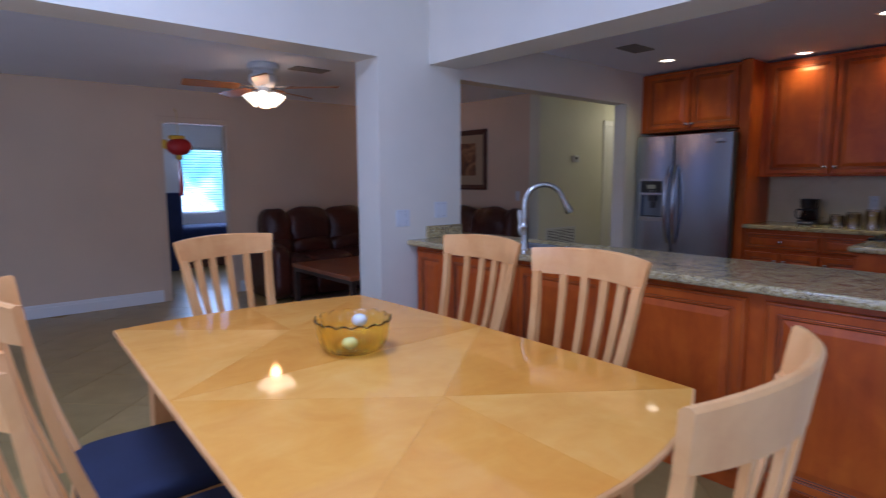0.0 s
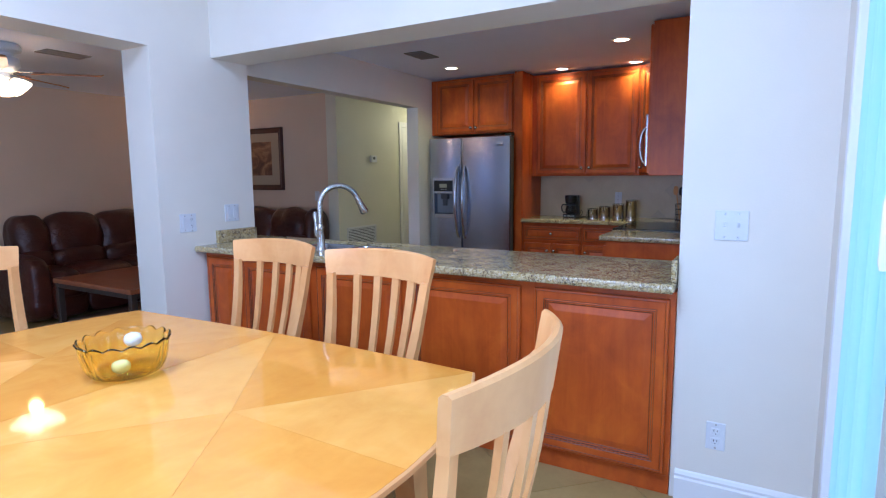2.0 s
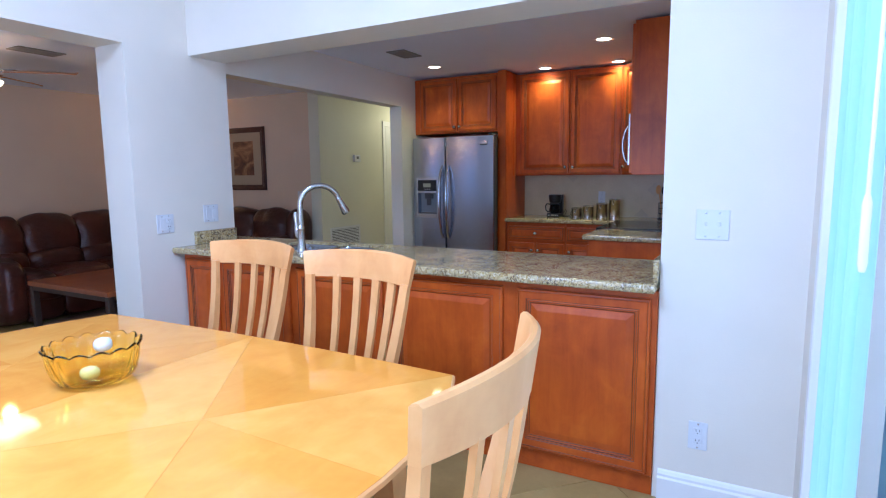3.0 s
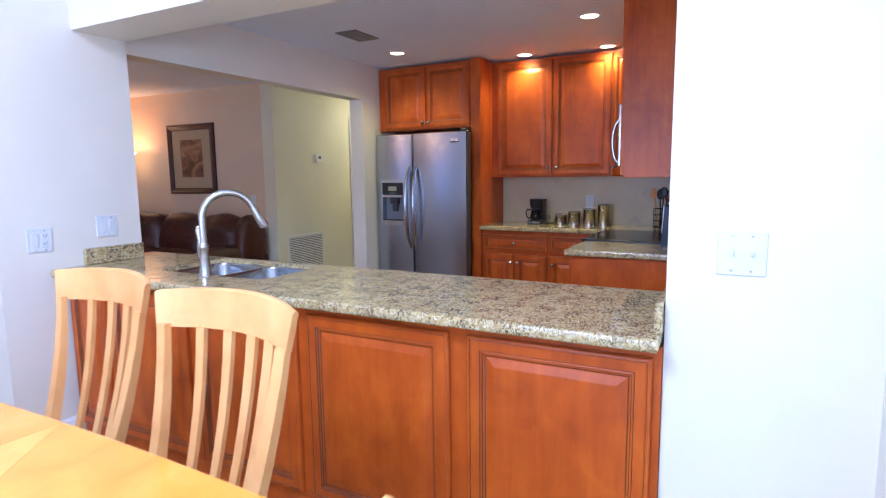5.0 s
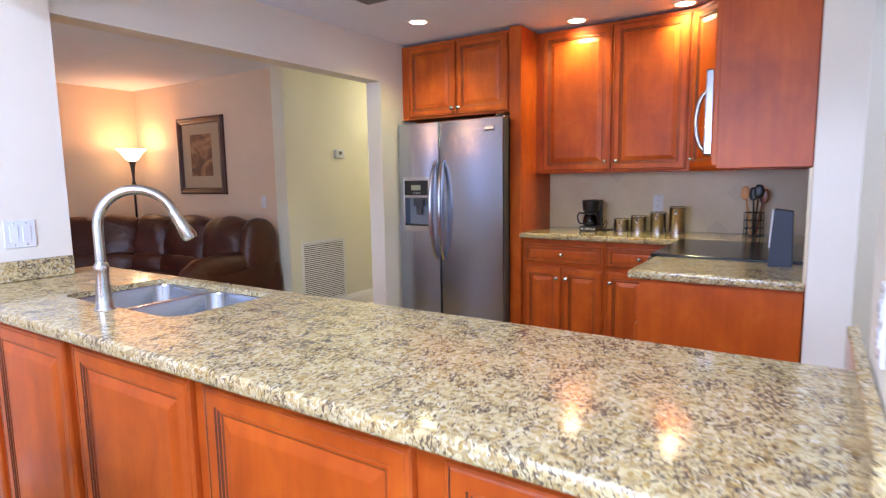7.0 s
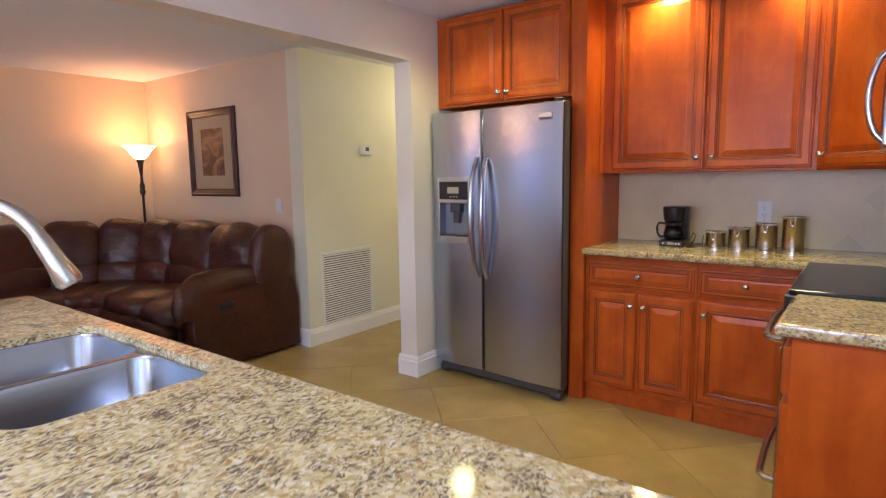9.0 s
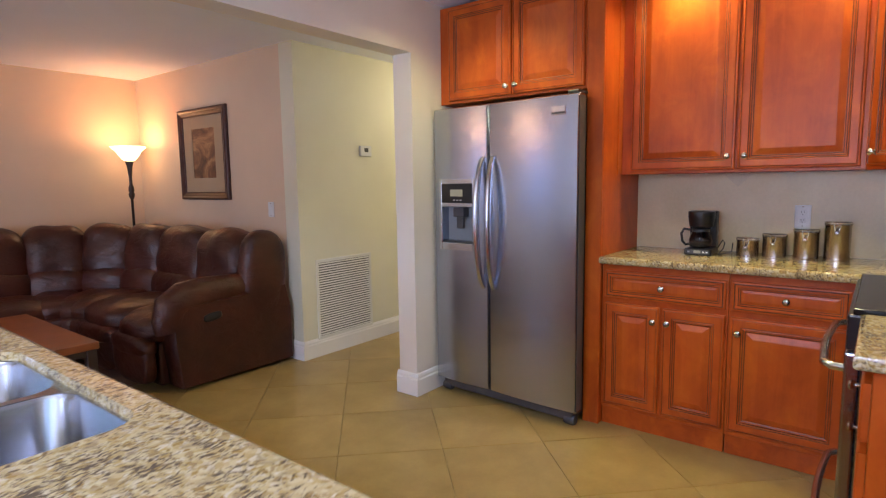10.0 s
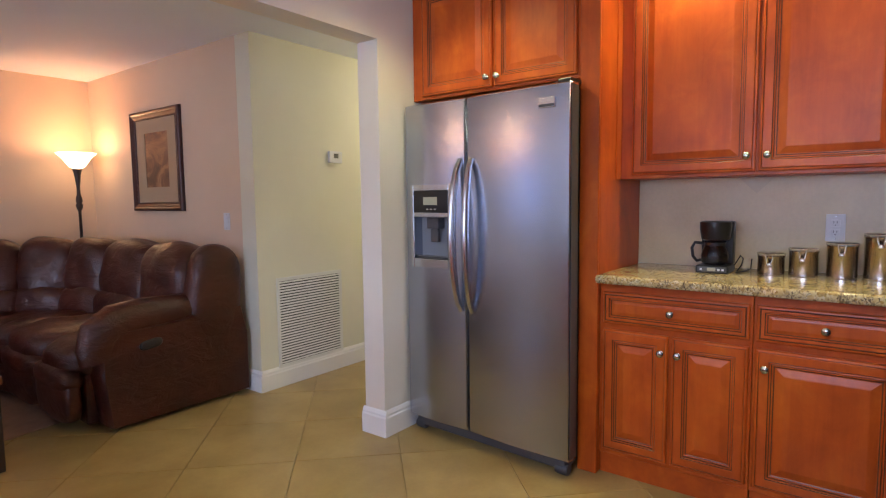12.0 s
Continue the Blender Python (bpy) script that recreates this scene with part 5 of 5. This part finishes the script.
part("globe", puff((0.20, 0.14, 0.15), 2.1, 6, 0.01, 2.0), RED, lan, smooth=True)
part("gold_cap", box((-0.07, -0.03, 0.062), (0.05, 0.03, 0.10), 0.012), YELLOW, lan)
part("gold_cap", box((-0.02, -0.02, -0.115), (0.03, 0.02, -0.07), 0.01), YELLOW, lan)
part("gold_fin", box((-0.125, -0.01, -0.02), (-0.085, 0.01, 0.06), 0.008), YELLOW, lan)
bm = bmesh.new()
tube(bm, [(0.005, 0, -0.11), (0.01, 0, -0.25), (0.008, 0, -0.44)], lambda t: 0.008 + 0.012 * t, 8)
part("tassel", bm, RED, lan, "red silk tassel")
bm = bmesh.new()
tube(bm, [(0, 0, 0.10), (0, 0, 0.30), (0, 0.062, 0.345)], 0.0025, 6)
part("cord", bm, YELLOW, lan)

slide = thing("sliding_door", "white-framed sliding glass patio door", "door", kind="structure")
bm = bmesh.new()
for lo, hi in (((-1.6, -0.06, 0.0), (2.62, 0.10, 0.035)), ((-1.6, -0.06, 2.11), (2.62, 0.10, 2.15)), ((2.56, -0.06, 0.035), (2.62, 0.135, 2.11)), ((-1.6, -0.06, 0.035), (-1.54, 0.10, 2.11))):
    addbox(bm, lo, hi, 0.003, 1)
part("outer_frame", bm, TRIM, slide)
for x0, x1, y in ((0.42, 2.55, 0.06), (-1.53, 0.50, -0.05)):
    bm = bmesh.new()
    for lo, hi in (((x0, y, 0.036), (x0 + 0.07, y + 0.035, 2.11)), ((x1 - 0.09, y, 0.036), (x1, y + 0.035, 2.11)), ((x0 + 0.07, y, 0.036), (x1 - 0.09, y + 0.035, 0.12)), ((x0 + 0.07, y, 2.04), (x1 - 0.09, y + 0.035, 2.11))):
        addbox(bm, lo, hi, 0.003, 1)
    p = part("door_panel", bm, TRIM, slide)
    g = part("pane", box((x0 + 0.071, y + 0.014, 0.121), (x1 - 0.091, y + 0.019, 2.039)), CLEAR, p)
    g.visible_shadow = False
# Added strip stands in for the dim patio behind the door glass.
part("dark_glass_strip", box((1.50, 0.100, 0.036), (1.66, 0.118, 2.10), 0.003, 1), material("dark_blue_strip", (0.02, 0.035, 0.07), 0.35), slide, "dark blue strip standing in for dark door glass")
part("pull_handle", box((2.47, 0.096, 1.0), (2.485, 0.112, 1.14), 0.004), PLATE, slide, "white pull handle")



def vane_cloth():
    """Thin white vane, cyan daylight put into its colour, that lets part of the daylight through."""
    m = material("cyan_daylit_vane", (0.62, 0.86, 0.88), 0.5)
    n = Nodes(m)
    n.colour(n.ramp(n.noise(n.coords((1, 1, 0.2)), 9.0, 3), [(0.3, (0.56, 0.80, 0.83)), (0.7, (0.66, 0.90, 0.92))]))
    thin = n.add("ShaderNodeBsdfTranslucent")
    thin.inputs["Color"].default_value = (0.80, 0.98, 0.98, 1)
    blend = n.add("ShaderNodeMixShader")
    blend.inputs[0].default_value = 0.75
    out = [k for k in m.node_tree.nodes if k.type == "OUTPUT_MATERIAL"][0]
    n.link(n.b.outputs[0], blend.inputs[1])
    n.link(thin.outputs[0], blend.inputs[2])
    n.link(blend.outputs[0], out.inputs["Surface"])
    return m


VANE = vane_cloth()
blind = thing("vertical_blind", "white vertical blind drawn to the side of the patio door", "blind")
part("head_rail", box((-1.55, 0.125, 2.09), (2.56, 0.165, 2.13), 0.004, 1), TRIM, blind)
for i in range(6):
    bm = bmesh.new()
    x = 1.70 + i * 0.078
    loft(bm, [[(x - 0.045 + 0.018 * k, 0.146 + 0.010 * math.sin(math.pi * k / 5) + 0.004 * (i % 2) + d, z) for k in range(6)] + [(x + 0.045 - 0.018 * k, 0.1475 + 0.010 * math.sin(math.pi * (5 - k) / 5) + 0.004 * (i % 2) + d, z) for k in range(6)] for z, d in ((0.04, 0.0), (2.09, 0.0))])
    part("vane", bm, VANE, blind, smooth=40)
bm = bmesh.new()
tube(bm, [(1.50, 0.178, 2.09), (1.50, 0.185, 1.9), (1.49, 0.188, 1.31)], 0.003, 8)
wand = part("wand", bm, TRIM, blind, "thin white tilt wand", True)
bm = bmesh.new()
tube(bm, [(1.49, 0.188, 1.315), (1.49, 0.188, 1.305), (1.489, 0.188, 1.225), (1.489, 0.188, 1.215)], lambda t: (0.0035, 0.006, 0.006, 0.004)[round(t * 3)], 10)
part("grip", bm, TRIM, wand, "white plastic grip", True)

# ---------------------------------------------------------------- floor tiles, laid diagonally
SIDE = 0.5085
half_d = SIDE / math.sqrt(2)
bm = bmesh.new()
k = half_d - 0.0020
loft(bm, [[(k * c, k * d, z) for c, d in ((1, 0), (0, 1), (-1, 0), (0, -1))] for z in (-0.0078, -0.0012)], True)
bmesh.ops.bevel(bm, geom=[e for e in bm.edges if all(v.co.z > -0.002 for v in e.verts)], offset=0.0012, segments=1, affect="EDGES")
first = None
rest = []
for i in range(-20, 40):
    for j in range(-20, 40):
        # joints lie where x - y and x + y step by the tile's diagonal
        u, v = 0.05 + (i + 0.5) * 2 * half_d, 0.25 + (j + 0.5) * 2 * half_d
        x, y = (u + v) / 2, (v - u) / 2
        if not (-1.9 < x < 9.0 and -1.4 < y < (10.2 if 1.6 < x < 4.8 else 7.1)):
            continue
        near = 1.2 < x < 6.9 and 0.6 < y < 5.9
        if near:
            if first is None:
                first = part("floor_tile", bm, TILE, floor)
                ob = first
            else:
                ob = new("floor_tile", first.data)
                ob.parent = floor
            ob.location = (x, y, 0)
        else:
            rest.append((x, y))
verts, faces = [], []
for x, y in rest:
    b = len(verts)
    verts += [(x + k * c, y + k * d, z) for z in (-0.0078, -0.0012) for c, d in ((1, 0), (0, 1), (-1, 0), (0, -1))]
    faces += [(b + 4, b + 5, b + 6, b + 7)] + [(b + n, b + (n + 1) % 4, b + 4 + (n + 1) % 4, b + 4 + n) for n in range(4)]
me = bpy.data.meshes.new("outer_floor_tiles")
me.from_pydata(verts, [], faces)
me.materials.append(TILE)
ob = new("outer_floor_tiles", me)
ob.parent = floor
tagged(ob, kind="stuff")

# Unseen living room window, added to go with the blue fill lamp.
lw = thing("window_4", "unseen living room window added around a blue fill lamp", "window", kind="structure")
bm = bmesh.new()
for lo, hi in (((-1.45, 7.08, 0.85), (-1.40, 7.17, 2.05)), ((-0.20, 7.08, 0.85), (-0.15, 7.17, 2.05)), ((-1.40, 7.08, 0.85), (-0.20, 7.17, 0.90)), ((-1.40, 7.08, 2.0), (-0.20, 7.17, 2.05)), ((-1.40, 7.09, 1.43), (-0.20, 7.16, 1.47))):
    addbox(bm, lo, hi)
part("window_frame", bm, TRIM, lw)
g = part("pane", box((-1.40, 7.12, 0.90), (-0.20, 7.125, 2.0)), CLEAR, lw)
g.visible_shadow = False

# Unseen window, added where the west fill lamp stands.
west = thing("window_2", "unseen west window added around a fill lamp", "window", kind="structure")
bm = bmesh.new()
for lo, hi in (((-2.12, 0.55, 0.25), (-2.03, 0.60, 2.25)), ((-2.12, 2.90, 0.25), (-2.03, 2.95, 2.25)), ((-2.12, 0.60, 0.25), (-2.03, 2.90, 0.30)), ((-2.12, 0.60, 2.20), (-2.03, 2.90, 2.25)), ((-2.12, 1.72, 0.30), (-2.03, 1.78, 2.20))):
    addbox(bm, lo, hi)
part("window_frame", bm, TRIM, west)
for y0, y1 in ((0.60, 1.72), (1.78, 2.90)):
    g = part("pane", box((-2.085, y0, 0.30), (-2.08, y1, 2.20)), CLEAR, west)
    g.visible_shadow = False

# Unseen roof opening, added around the overhead fill lamp.
skyl = thing("skylight", "unseen square ceiling opening added for overhead fill light", "window", kind="structure")
bm = bmesh.new()
for lo, hi in (((0.2, 1.2, CEIL_D + 0.1), (0.25, 2.2, CEIL_D + 0.2)), ((1.15, 1.2, CEIL_D + 0.1), (1.2, 2.2, CEIL_D + 0.2)), ((0.25, 1.2, CEIL_D + 0.1), (1.15, 1.25, CEIL_D + 0.2)), ((0.25, 2.15, CEIL_D + 0.1), (1.15, 2.2, CEIL_D + 0.2))):
    addbox(bm, lo, hi)
part("curb", bm, TRIM, skyl)
g = part("pane", box((0.2, 1.2, CEIL_D + 0.2), (1.2, 2.2, CEIL_D + 0.21)), CLEAR, skyl)
g.visible_shadow = False

pw = thing("window_3", "small white-framed window in the side passage", "window", kind="structure")
bm = bmesh.new()
for lo, hi in (((6.48, -1.2, 0.95), (6.57, -1.15, 2.05)), ((6.48, -0.25, 0.95), (6.57, -0.2, 2.05)), ((6.48, -1.15, 0.95), (6.57, -0.25, 1.0)), ((6.48, -1.15, 2.0), (6.57, -0.25, 2.05)), ((6.49, -1.15, 1.48), (6.56, -0.25, 1.52))):
    addbox(bm, lo, hi)
part("window_frame", bm, TRIM, pw)
g = part("pane", box((6.52, -1.15, 1.0), (6.525, -0.25, 2.0)), CLEAR, pw)
g.visible_shadow = False
